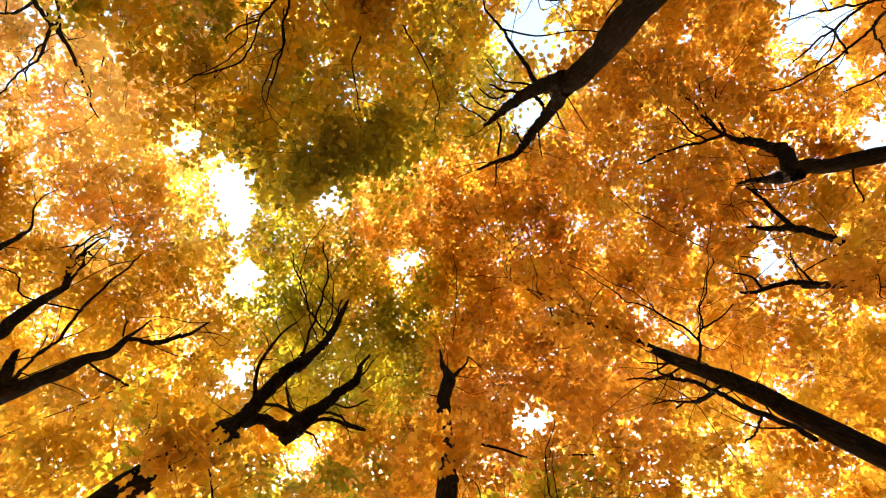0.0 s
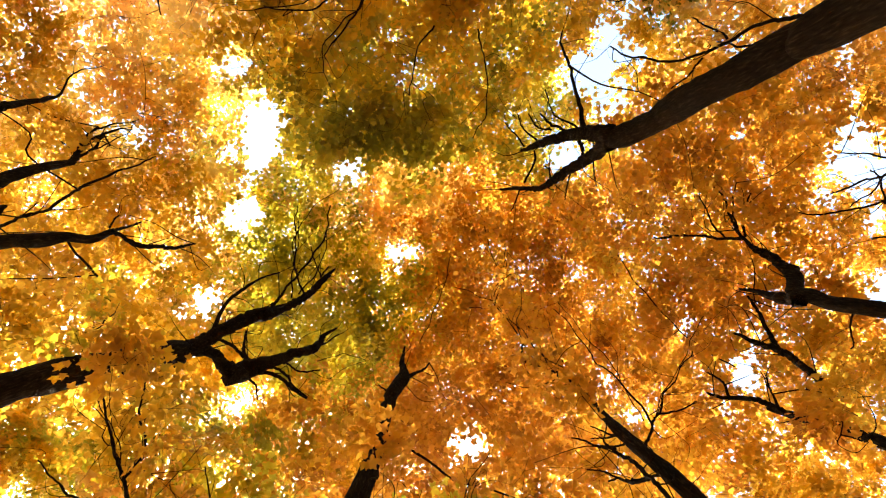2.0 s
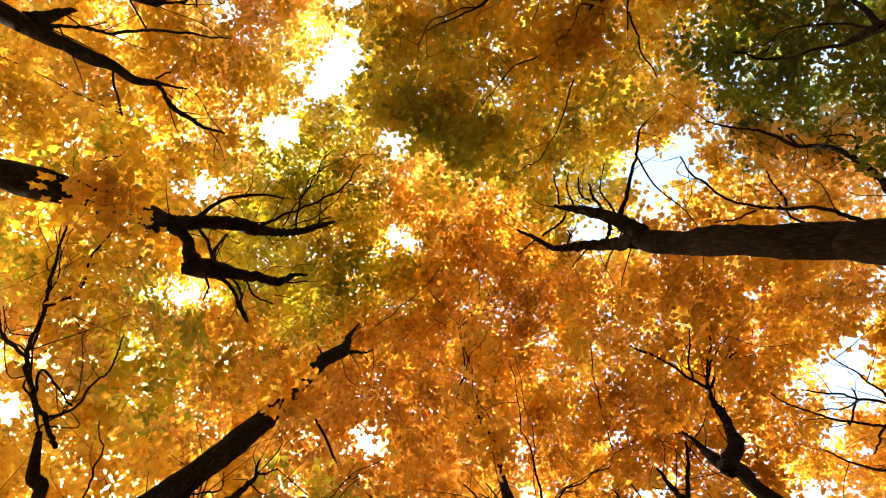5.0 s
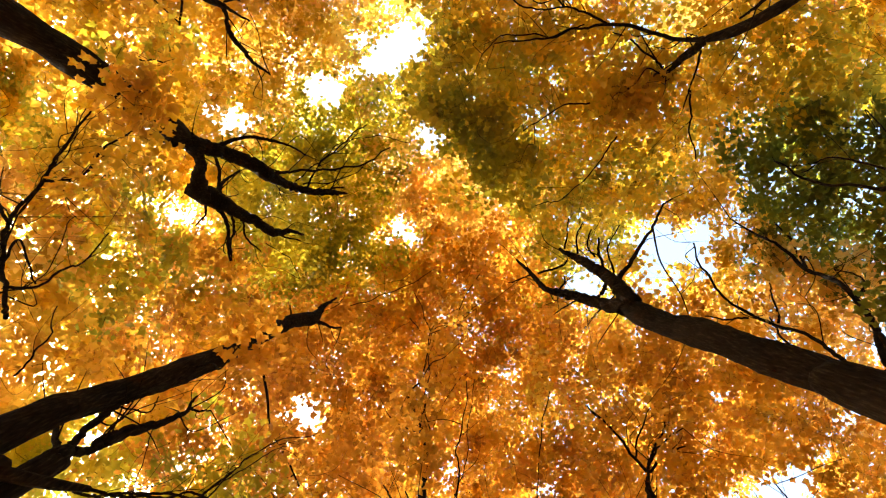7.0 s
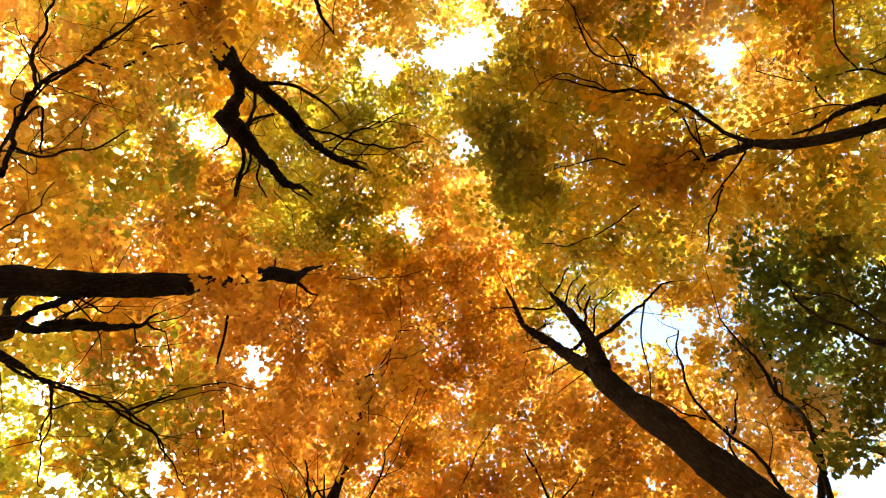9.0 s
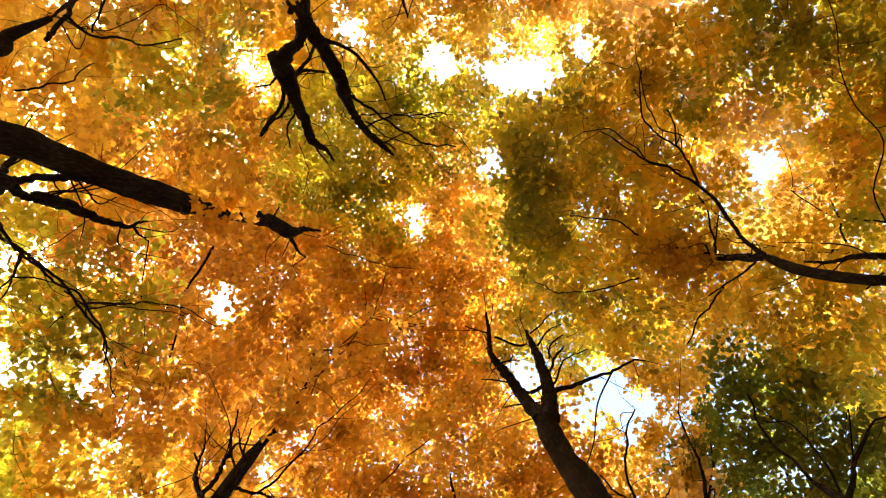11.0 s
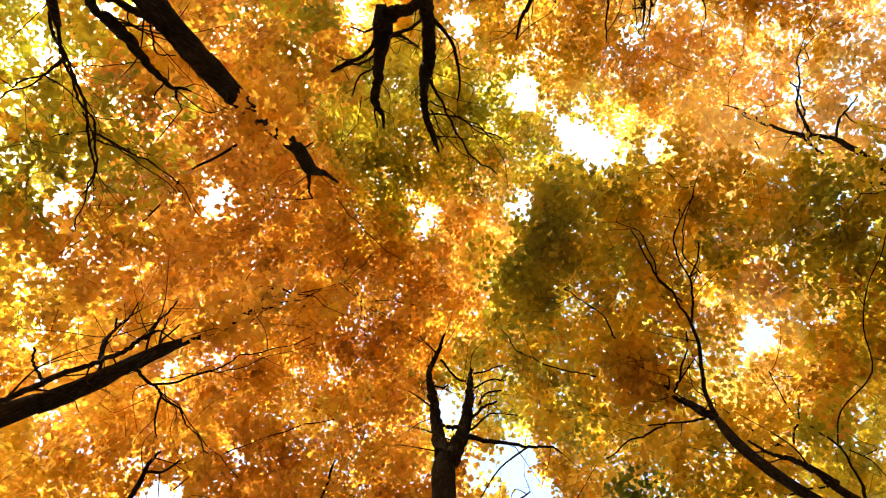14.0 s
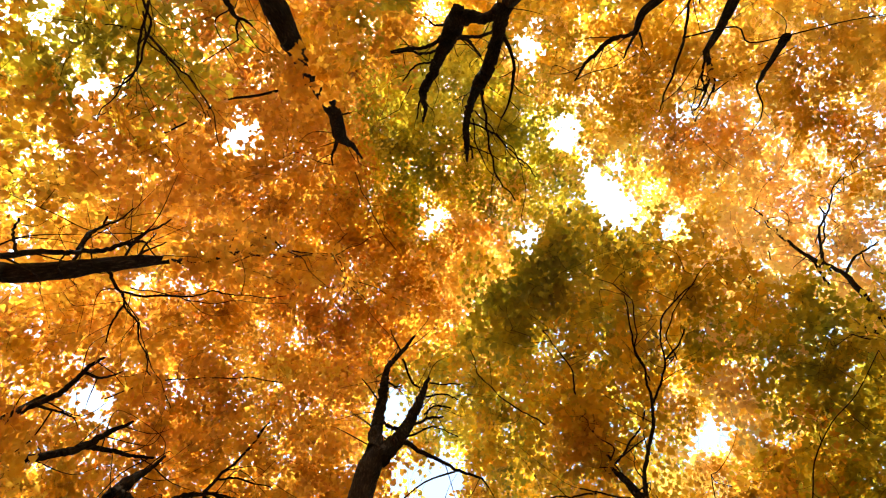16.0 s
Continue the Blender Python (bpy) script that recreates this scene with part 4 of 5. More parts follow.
limb(T_I, [(-9.32, 0.09, 13.40, 0.030), (-9.28, 0.32, 13.70, 0.020)])
limb(T_I, [(-9.36, 0.99, 12.80, 0.057), (-9.54, 0.42, 13.20, 0.061), (-9.46, -0.08, 13.70, 0.032), (-9.28, -0.38, 14.20, 0.013)])
limb(T_I, [(-9.37, 0.57, 13.20, 0.025), (-9.30, 0.27, 13.60, 0.017), (-9.34, -0.55, 14.40, 0.011)])
limb(T_I, [(-10.09, 0.10, 11.60, 0.088), (-10.12, -0.47, 12.60, 0.034), (-10.52, -1.11, 13.20, 0.020), (-10.46, -1.84, 14.00, 0.011)])
clump(T_I, -10.88, -1.65, 15.1, 2.21, W, 0.68)
clump(T_I, -8.98, -2.37, 15.1, 2.03, W, 0.97)
clump(T_I, -7.94, -0.95, 15.1, 1.84, W, 0.53)
clump(T_I, -11.81, -0.05, 14.6, 1.95, W, 0.55)
clump(T_I, -8.65, 0.67, 15.1, 1.84, W, 0.39)
clump(T_I, -9.64, 0.27, 15.1, 2.03, W, 0.67)
clump(T_I, -7.84, -0.28, 15.1, 1.47, W, 0.52)

T_J = tree('J', [(-7.65, -7.17, 9.00, 0.131), (-7.98, -6.73, 9.80, 0.112), (-8.40, -6.31, 10.60, 0.092)])
limb(T_J, [(-8.40, -6.31, 10.60, 0.077), (-8.99, -5.72, 11.60, 0.058), (-9.08, -5.32, 12.40, 0.045), (-9.15, -4.62, 13.00, 0.032), (-9.25, -3.68, 13.80, 0.017)])
limb(T_J, [(-8.85, -5.63, 11.80, 0.043), (-9.53, -5.18, 12.50, 0.038), (-10.58, -4.82, 13.10, 0.026), (-12.18, -4.24, 13.80, 0.017)])
limb(T_J, [(-8.01, -6.66, 10.00, 0.049), (-7.93, -6.17, 11.60, 0.042), (-8.05, -5.62, 12.60, 0.031), (-7.96, -5.09, 13.20, 0.020)])
limb(T_J, [(-8.99, -5.72, 11.60, 0.035), (-10.24, -5.72, 12.20, 0.024), (-11.24, -6.00, 12.60, 0.015)])
limb(T_J, [(-8.95, -6.07, 12.10, 0.037), (-9.45, -5.53, 12.93, 0.029), (-9.62, -4.83, 13.77, 0.022), (-9.96, -4.06, 14.60, 0.018)])
limb(T_J, [(-8.89, -5.53, 12.10, 0.030), (-10.62, -5.25, 13.35, 0.022), (-12.08, -4.96, 14.60, 0.018)])
limb(T_J, [(-8.27, -5.96, 12.60, 0.031), (-8.57, -5.65, 13.60, 0.023), (-8.45, -5.88, 14.60, 0.018)])
limb(T_J, [(-8.13, -5.67, 12.60, 0.019), (-8.95, -4.93, 13.60, 0.017), (-9.46, -4.50, 14.60, 0.018)])
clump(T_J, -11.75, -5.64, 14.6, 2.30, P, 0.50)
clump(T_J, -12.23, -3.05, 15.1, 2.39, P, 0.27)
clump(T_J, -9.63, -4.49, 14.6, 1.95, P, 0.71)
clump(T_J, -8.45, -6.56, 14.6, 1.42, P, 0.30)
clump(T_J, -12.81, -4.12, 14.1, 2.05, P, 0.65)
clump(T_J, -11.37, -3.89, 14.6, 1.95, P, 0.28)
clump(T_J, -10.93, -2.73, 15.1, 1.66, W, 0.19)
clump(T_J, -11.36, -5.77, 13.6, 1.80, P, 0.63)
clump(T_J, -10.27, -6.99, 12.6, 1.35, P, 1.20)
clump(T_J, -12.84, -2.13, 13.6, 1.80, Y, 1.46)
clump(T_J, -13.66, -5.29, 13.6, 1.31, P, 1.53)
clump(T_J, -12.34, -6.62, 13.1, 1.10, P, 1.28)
clump(T_J, -6.84, -5.77, 10.2, 0.55, E, 1.23)
clump(T_J, -7.43, -6.31, 10.2, 0.55, E, 1.21)
clump(T_J, -7.05, -7.12, 10.2, 0.55, E, 1.36)
clump(T_J, -5.98, -5.97, 10.2, 0.55, E, 1.31)

T_K = tree('K', [(-1.12, -6.25, 6.73, 0.076), (-1.07, -6.10, 7.07, 0.081), (-1.05, -5.91, 7.58, 0.081), (-1.09, -5.71, 7.90, 0.086), (-1.23, -5.63, 8.35, 0.083)])
limb(T_K, [(-1.23, -5.57, 8.35, 0.048), (-1.50, -5.29, 8.53, 0.035), (-1.93, -4.90, 8.77, 0.030), (-2.31, -4.50, 8.99, 0.026), (-2.56, -4.02, 9.20, 0.021), (-2.64, -3.48, 9.41, 0.018), (-3.10, -2.76, 9.70, 0.012)])
limb(T_K, [(-2.32, -4.56, 8.99, 0.024), (-2.77, -4.30, 9.15, 0.021), (-3.07, -3.93, 9.30, 0.017), (-3.36, -3.51, 9.46, 0.016), (-4.35, -3.19, 9.62, 0.012)])
limb(T_K, [(-2.99, -4.13, 9.30, 0.019), (-3.79, -4.01, 9.60, 0.013)])
limb(T_K, [(-1.23, -5.57, 8.35, 0.069), (-1.19, -5.50, 8.57, 0.074), (-1.17, -5.39, 8.84, 0.063), (-1.12, -5.29, 9.06, 0.032), (-1.17, -5.17, 9.25, 0.023)])
limb(T_K, [(-1.11, -5.26, 9.10, 0.024), (-1.32, -5.31, 9.19, 0.022), (-1.90, -5.20, 9.48, 0.018), (-2.32, -5.08, 9.69, 0.014)])
limb(T_K, [(-1.13, -5.57, 8.49, 0.022), (-0.73, -5.41, 8.72, 0.016), (-0.36, -5.19, 8.94, 0.014)])
limb(T_K, [(-0.63, -5.59, 9.10, 0.018), (0.06, -5.44, 9.31, 0.015), (0.60, -5.46, 9.46, 0.011)])
limb(T_K, [(-1.44, -6.15, 6.80, 0.040), (-1.36, -5.85, 7.02, 0.044), (-1.24, -5.58, 7.20, 0.031), (-1.14, -5.35, 7.34, 0.016)])
limb(T_K, [(-2.49, -4.24, 9.10, 0.015), (-2.61, -3.73, 9.28, 0.014), (-2.97, -2.97, 9.47, 0.012), (-2.94, -2.51, 9.65, 0.011)])
limb(T_K, [(-0.40, -4.09, 9.30, 0.016), (-0.04, -3.55, 9.47, 0.015), (0.24, -2.76, 9.63, 0.012), (0.19, -2.26, 9.80, 0.011)])
limb(T_K, [(-3.21, -4.24, 9.30, 0.016), (-3.40, -3.71, 9.50, 0.012), (-4.54, -3.14, 9.70, 0.011)])
limb(T_K, [(-1.16, -3.82, 9.20, 0.018), (-1.36, -3.19, 9.43, 0.013), (-1.23, -2.64, 9.65, 0.011)])
# Lime clumps, here and below, colour in this crown's sunlit sprays.
clump(T_K, -0.71, -2.29, 10.0, 0.42, L, 0.80)
clump(T_K, -1.13, -2.11, 10.2, 0.32, L, 0.81)
clump(T_K, -2.28, -1.57, 10.4, 0.38, L, 0.85)
clump(T_K, -1.23, -4.67, 9.8, 0.40, Y, 0.30)
clump(T_K, -0.61, -2.27, 10.2, 0.40, L, 0.80)
clump(T_K, -1.13, -4.65, 9.6, 0.42, Y, 0.30)
clump(T_K, -0.89, -5.17, 9.4, 0.36, Y, 0.30)
clump(T_K, -2.37, -1.42, 10.6, 0.30, L, 0.86)
clump(T_K, -4.05, -2.22, 10.2, 0.55, E, 0.60)
clump(T_K, -4.46, -2.69, 10.2, 0.55, B, 1.08)
clump(T_K, -5.11, -3.00, 10.2, 0.55, B, 1.09)
clump(T_K, -5.22, -3.67, 10.2, 0.55, B, 1.07)
clump(T_K, -5.27, -4.35, 10.2, 0.55, B, 1.06)
clump(T_K, -3.32, -2.14, 10.2, 0.55, E, 0.58)
clump(T_K, -2.83, -1.86, 10.2, 0.55, E, 0.58)
clump(T_K, -2.13, -1.70, 10.2, 0.55, E, 0.57)
clump(T_K, -1.44, -1.81, 10.2, 0.55, E, 0.55)
clump(T_K, -3.62, -3.02, 10.2, 0.55, B, 1.02)
clump(T_K, -4.25, -3.65, 10.2, 0.55, B, 1.03)
clump(T_K, -2.53, -2.79, 10.2, 0.55, E, 0.53)
clump(T_K, -2.92, -3.97, 10.2, 0.55, B, 0.95)
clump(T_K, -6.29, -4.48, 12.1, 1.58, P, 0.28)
clump(T_K, -4.57, -4.43, 11.9, 1.69, B, 0.65)
clump(T_K, -3.00, -4.96, 12.1, 1.72, B, 0.42)
clump(T_K, -3.98, -3.25, 12.5, 1.78, E, 0.68)
clump(T_K, -5.27, -2.65, 12.5, 1.04, E, 0.48)
clump(T_K, -3.54, -2.17, 12.9, 1.08, E, 0.58)
clump(T_K, -2.29, -3.78, 12.7, 1.67, E, 0.62)
clump(T_K, -0.80, -5.00, 12.7, 1.67, B, 0.53)
clump(T_K, -0.74, -2.25, 10.2, 0.65, L, 0.25)
clump(T_K, -2.29, -1.22, 10.4, 0.60, L, 0.29)
clump(T_K, -1.78, -2.00, 10.2, 0.47, E, 0.37)
clump(T_K, -1.32, -4.82, 10.0, 0.63, Y, 0.24)
clump(T_K, -1.91, -5.08, 9.6, 0.49, B, 0.44)
clump(T_K, -2.77, -4.09, 9.8, 0.56, B, 0.35)
clump(T_K, -1.28, -4.56, 10.0, 0.80, B, 0.28)
clump(T_K, 0.11, -4.18, 13.3, 1.44, E, 0.72)
clump(T_K, 0.88, -5.68, 13.1, 1.25, E, 0.78)
clump(T_K, 1.26, -4.01, 13.7, 0.99, E, 0.62)
clump(T_K, -4.20, -5.58, 11.9, 1.55, B, 0.95)
clump(T_K, -2.33, -6.13, 12.5, 1.64, B, 0.41)
clump(T_K, -0.15, -7.02, 12.1, 1.58, B, 0.71)
clump(T_K, -0.92, -8.00, 10.6, 1.35, B, 1.18)
clump(T_K, -0.57, -5.47, 12.9, 1.39, B, 0.37)
clump(T_K, 0.28, -8.91, 10.0, 1.26, E, 0.88)
clump(T_K, -3.18, -1.62, 14.5, 1.06, L, 0.43)
clump(T_K, -2.53, -1.60, 11.7, 0.55, E, 0.46)
clump(T_K, -0.83, -2.30, 10.6, 0.56, L, 0.25)
clump(T_K, -0.82, -4.71, 10.4, 0.60, B, 0.33)
clump(T_K, -0.63, -5.45, 10.2, 0.53, L, 0.20)
clump(T_K, -5.14, -2.18, 11.2, 0.55, E, 0.45)
clump(T_K, -4.02, -1.68, 11.2, 0.55, E, 0.65)
clump(T_K, -3.36, -1.26, 11.5, 0.51, E, 0.75)
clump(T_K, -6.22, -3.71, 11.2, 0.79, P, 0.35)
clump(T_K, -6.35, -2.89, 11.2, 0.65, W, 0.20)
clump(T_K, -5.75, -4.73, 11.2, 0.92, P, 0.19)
clump(T_K, -1.73, -2.37, 11.2, 0.59, E, 0.36)
clump(T_K, -8.21, -8.53, 18.1, 2.36, B, 0.80)
clump(T_K, -10.30, -5.95, 18.9, 2.48, P, 0.60)
clump(T_K, -9.04, -3.13, 19.7, 2.59, E, 0.80)
clump(T_K, -5.45, -9.44, 19.7, 2.59, B, 0.35)
clump(T_K, -6.61, -5.72, 18.1, 2.36, B, 0.45)
clump(T_K, -5.23, -3.02, 18.9, 2.48, E, 0.37)
clump(T_K, -1.67, -14.41, 18.1, 2.36, B, 0.74)
clump(T_K, -3.49, -12.06, 18.9, 2.48, L, 1.08)
clump(T_K, -1.84, -9.52, 19.7, 2.59, B, 0.24)
clump(T_K, -3.34, -5.77, 18.1, 2.36, E, 0.45)
clump(T_K, -0.01, -19.02, 19.7, 2.59, E, 0.75)
clump(T_K, -0.01, -12.17, 18.9, 2.48, B, 0.99)
clump(T_K, 1.84, -9.61, 19.7, 2.59, B, 0.72)
clump(T_K, -0.01, -5.82, 18.1, 2.36, E, 0.59)

T_L = tree('L', [(8.70, -3.45, 7.60, 0.098), (9.08, -3.83, 8.36, 0.083), (9.28, -4.15, 9.00, 0.061)])
limb(T_L, [(9.28, -4.15, 9.00, 0.040), (9.25, -4.65, 9.59, 0.033), (9.37, -4.35, 10.20, 0.030), (9.28, -4.16, 10.73, 0.027), (8.98, -3.91, 11.44, 0.023), (8.72, -3.88, 11.80, 0.017)])
limb(T_L, [(9.39, -4.76, 9.00, 0.040), (9.39, -5.08, 9.99, 0.034), (9.37, -4.91, 10.69, 0.030), (9.26, -4.80, 11.13, 0.026), (9.21, -4.51, 11.60, 0.018)])
limb(T_L, [(9.19, -4.90, 9.60, 0.026), (9.20, -5.16, 10.28, 0.024), (9.09, -5.41, 10.95, 0.022), (8.95, -5.52, 11.40, 0.016)])
limb(T_L, [(9.24, -4.50, 9.80, 0.025), (9.81, -4.36, 10.21, 0.021), (10.45, -4.24, 10.60, 0.016)])
limb(T_L, [(9.12, -4.10, 10.20, 0.021), (9.34, -4.77, 10.66, 0.020), (9.34, -5.14, 11.00, 0.015)])
limb(T_L, [(9.39, -3.92, 9.00, 0.034), (9.81, -3.69, 9.92, 0.027), (9.89, -3.58, 10.55, 0.022), (9.83, -3.62, 11.00, 0.015)])
limb(T_L, [(9.07, -4.75, 10.40, 0.019), (9.30, -4.49, 10.75, 0.017), (9.33, -4.23, 11.20, 0.014)])
clump(T_L, 8.58, -7.03, 12.1, 1.29, O, 0.46)
clump(T_L, 9.18, -7.41, 11.4, 1.20, O, 0.80)
clump(T_L, 8.73, -7.65, 12.6, 1.35, O, 0.72)
clump(T_L, 9.61, -6.88, 12.0, 1.13, O, 0.40)
clump(T_L, 7.86, -6.91, 12.8, 1.22, O, 0.47)
clump(T_L, 9.93, -6.26, 10.6, 1.10, O, 1.12)
clump(T_L, 6.23, -6.57, 11.4, 1.20, O, 0.76)
clump(T_L, 5.51, -6.92, 13.6, 0.98, W, 0.49)

T_M = tree('M', [(9.86, 0.71, 9.00, 0.127), (9.58, 0.76, 9.60, 0.118), (9.35, 0.90, 10.40, 0.097), (9.07, 1.02, 11.20, 0.082)])
limb(T_M, [(9.07, 0.88, 10.40, 0.072), (8.78, 0.91, 10.63, 0.068), (8.46, 0.89, 10.87, 0.063), (8.04, 1.07, 11.17, 0.052), (7.66, 1.18, 11.40, 0.033)])
limb(T_M, [(8.45, -0.08, 9.80, 0.078), (8.32, -0.24, 10.16, 0.082), (8.17, -0.35, 10.47, 0.085), (7.97, -0.35, 10.77, 0.063), (7.65, -0.44, 11.20, 0.033)])
limb(T_M, [(8.28, -0.38, 10.60, 0.061), (8.16, -0.66, 10.86, 0.051), (8.04, -1.08, 11.17, 0.039), (7.88, -1.35, 11.40, 0.027)])
limb(T_M, [(8.06, 1.08, 11.20, 0.039), (8.02, 0.80, 11.49, 0.030), (7.83, 0.68, 11.80, 0.021)])
limb(T_M, [(9.04, 0.94, 10.90, 0.038), (9.06, 0.65, 11.21, 0.026), (9.11, 0.32, 11.50, 0.018)])
limb(T_M, [(8.12, 0.35, 11.40, 0.019), (7.77, 0.19, 12.13, 0.017), (6.77, -0.38, 12.87, 0.016), (5.28, -1.65, 13.60, 0.016)])
clump(T_M, 7.58, 0.73, 8.6, 0.42, O, 0.86)
clump(T_M, 7.59, 0.65, 8.2, 0.42, O, 0.82)
clump(T_M, 7.96, -0.01, 8.8, 0.40, Y, 0.82)
clump(T_M, 9.74, -0.06, 13.6, 1.47, O, 0.72)
clump(T_M, 11.19, 0.11, 13.1, 1.41, O, 0.54)
clump(T_M, 12.01, 0.26, 12.6, 1.50, Y, 0.63)
clump(T_M, 9.23, 2.14, 13.6, 1.64, O, 0.51)
clump(T_M, 10.72, 2.14, 12.6, 1.50, O, 0.75)
clump(T_M, 11.79, 1.90, 12.1, 1.29, Y, 0.71)
clump(T_M, 9.66, 1.40, 12.6, 1.50, O, 0.73)
clump(T_M, 10.22, -0.05, 11.6, 1.50, Y, 0.50)
clump(T_M, 8.75, -1.48, 12.1, 1.58, O, 0.80)
clump(T_M, 15.30, -0.01, 19.7, 2.59, O, 0.57)
clump(T_M, 15.79, 3.04, 18.1, 2.36, O, 0.60)
clump(T_M, 17.59, -0.01, 18.1, 2.36, Y, 0.42)
clump(T_M, 20.42, 3.21, 18.9, 2.48, Y, 1.79)
clump(T_M, 21.30, -0.01, 18.1, 2.36, Y, 1.81)
clump(T_M, 22.42, 6.47, 18.9, 2.48, Y, 2.45)

T_N = tree('N', [(6.43, -6.69, 8.20, 0.090), (6.04, -7.09, 8.80, 0.079), (5.37, -7.65, 9.60, 0.065)])
limb(T_N, [(6.31, -6.80, 8.30, 0.091), (6.16, -7.08, 8.86, 0.079), (5.92, -7.35, 9.34, 0.074), (5.66, -7.66, 9.72, 0.066), (5.39, -8.01, 10.05, 0.063), (5.02, -8.27, 10.44, 0.060), (4.58, -8.33, 10.93, 0.051), (4.28, -8.21, 11.32, 0.046), (3.71, -8.19, 11.80, 0.035), (3.11, -7.99, 12.31, 0.029), (2.78, -7.82, 12.60, 0.020)])
limb(T_N, [(5.49, -6.39, 8.90, 0.045), (5.32, -6.50, 9.41, 0.043), (5.03, -6.59, 9.95, 0.036), (4.82, -6.40, 10.54, 0.037), (4.58, -6.25, 10.96, 0.033), (4.13, -6.16, 11.46, 0.030), (3.52, -6.22, 11.96, 0.025), (2.89, -6.51, 12.40, 0.019)])
limb(T_N, [(4.88, -6.50, 10.60, 0.029), (4.67, -6.98, 11.07, 0.023), (4.35, -7.41, 11.60, 0.016)])
limb(T_N, [(5.27, -6.32, 10.20, 0.030), (5.08, -6.45, 10.61, 0.025), (4.83, -6.64, 11.00, 0.017)])
limb(T_N, [(4.64, -6.19, 11.00, 0.026), (4.63, -5.98, 11.37, 0.023), (4.54, -5.70, 11.80, 0.017)])
limb(T_N, [(4.41, -8.45, 11.60, 0.033), (3.60, -8.75, 12.13, 0.026), (3.17, -8.78, 12.40, 0.018)])
limb(T_N, [(5.11, -9.06, 9.50, 0.043), (5.13, -8.99, 10.18, 0.035), (5.07, -8.88, 10.64, 0.025), (5.11, -8.70, 11.00, 0.017)])
limb(T_N, [(5.23, -8.60, 10.80, 0.025), (5.03, -9.24, 11.21, 0.021), (4.76, -9.32, 11.80, 0.017)])
limb(T_N, [(3.90, -9.35, 9.50, 0.043), (3.54, -9.42, 10.22, 0.035), (2.95, -9.46, 10.95, 0.026), (2.63, -9.23, 11.50, 0.018)])
clump(T_N, 2.71, -8.24, 13.6, 1.47, Y, 1.56)
clump(T_N, 5.05, -8.13, 13.1, 1.57, W, 1.41)
clump(T_N, 4.53, -10.37, 12.6, 1.20, G, 1.08)
clump(T_N, 6.19, -9.33, 12.6, 1.50, W, 1.33)
clump(T_N, 1.15, -7.44, 13.6, 1.15, B, 0.63)
clump(T_N, 5.73, -10.63, 12.1, 1.43, P, 0.60)
clump(T_N, 3.95, -6.74, 14.1, 1.19, Y, 0.81)
clump(T_N, 3.81, -9.19, 13.1, 1.10, G, 1.57)
clump(T_N, 1.67, -14.54, 18.1, 2.36, G, 0.56)
clump(T_N, 5.29, -21.44, 18.9, 2.48, G, 1.32)
clump(T_N, 3.68, -19.18, 19.7, 2.59, G, 0.75)
clump(T_N, 7.10, -18.49, 18.9, 2.48, G, 0.44)

T_Q = tree('Q', [(2.03, -6.28, 5.80, 0.103), (2.01, -6.47, 6.40, 0.092), (1.99, -6.51, 7.00, 0.074), (2.02, -6.61, 7.60, 0.053)])
limb(T_Q, [(2.02, -6.61, 7.60, 0.030), (1.73, -6.64, 8.60, 0.025), (1.29, -6.83, 9.40, 0.013)])
limb(T_Q, [(1.84, -6.02, 6.60, 0.038), (1.32, -6.68, 7.20, 0.028), (0.69, -7.49, 7.60, 0.010)])
limb(T_Q, [(1.99, -6.51, 7.00, 0.023), (1.47, -6.82, 8.20, 0.015), (1.52, -6.63, 8.80, 0.010)])
clump(T_Q, 1.64, -7.62, 10.0, 1.03, G, 1.95)
clump(T_Q, 2.69, -7.95, 9.4, 0.96, G, 1.18)
clump(T_Q, 3.77, -8.05, 8.8, 0.88, G, 1.55)
clump(T_Q, 1.16, -8.22, 9.6, 0.87, E, 0.76)
clump(T_Q, 0.70, -7.51, 10.4, 0.60, G, 0.94)
clump(T_Q, 2.21, -8.89, 9.0, 1.11, G, 1.28)

T_S = tree('S', [(0.16, 4.56, 5.40, 0.078), (0.40, 4.58, 5.70, 0.067), (0.73, 4.65, 6.10, 0.055), (1.01, 4.61, 6.40, 0.046)])
limb(T_S, [(0.73, 4.98, 6.40, 0.024), (0.95, 5.03, 6.66, 0.021), (1.17, 5.05, 6.91, 0.020), (1.42, 5.02, 7.17, 0.019), (1.66, 4.87, 7.43, 0.020), (2.05, 4.51, 7.69, 0.018), (2.48, 4.36, 7.94, 0.016), (3.01, 4.34, 8.20, 0.011)])
limb(T_S, [(1.37, 4.87, 7.00, 0.018), (1.79, 5.18, 7.30, 0.014), (2.27, 5.58, 7.60, 0.011)])
limb(T_S, [(2.05, 4.52, 7.70, 0.015), (2.02, 4.26, 8.12, 0.014), (2.09, 4.05, 8.55, 0.012), (2.15, 3.78, 8.97, 0.010), (2.39, 3.38, 9.40, 0.008)])
limb(T_S, [(1.79, 5.18, 7.30, 0.014), (1.87, 5.17, 7.65, 0.011), (1.95, 5.08, 8.00, 0.008)])
limb(T_S, [(1.01, 4.61, 6.40, 0.020), (1.28, 4.50, 6.60, 0.018), (1.56, 4.31, 6.90, 0.016), (1.88, 4.13, 7.20, 0.015), (2.50, 3.99, 7.60, 0.011), (3.49, 4.08, 8.20, 0.007)])
limb(T_S, [(1.28, 4.50, 6.60, 0.013), (1.91, 4.87, 6.90, 0.009), (2.92, 5.52, 7.40, 0.007)])
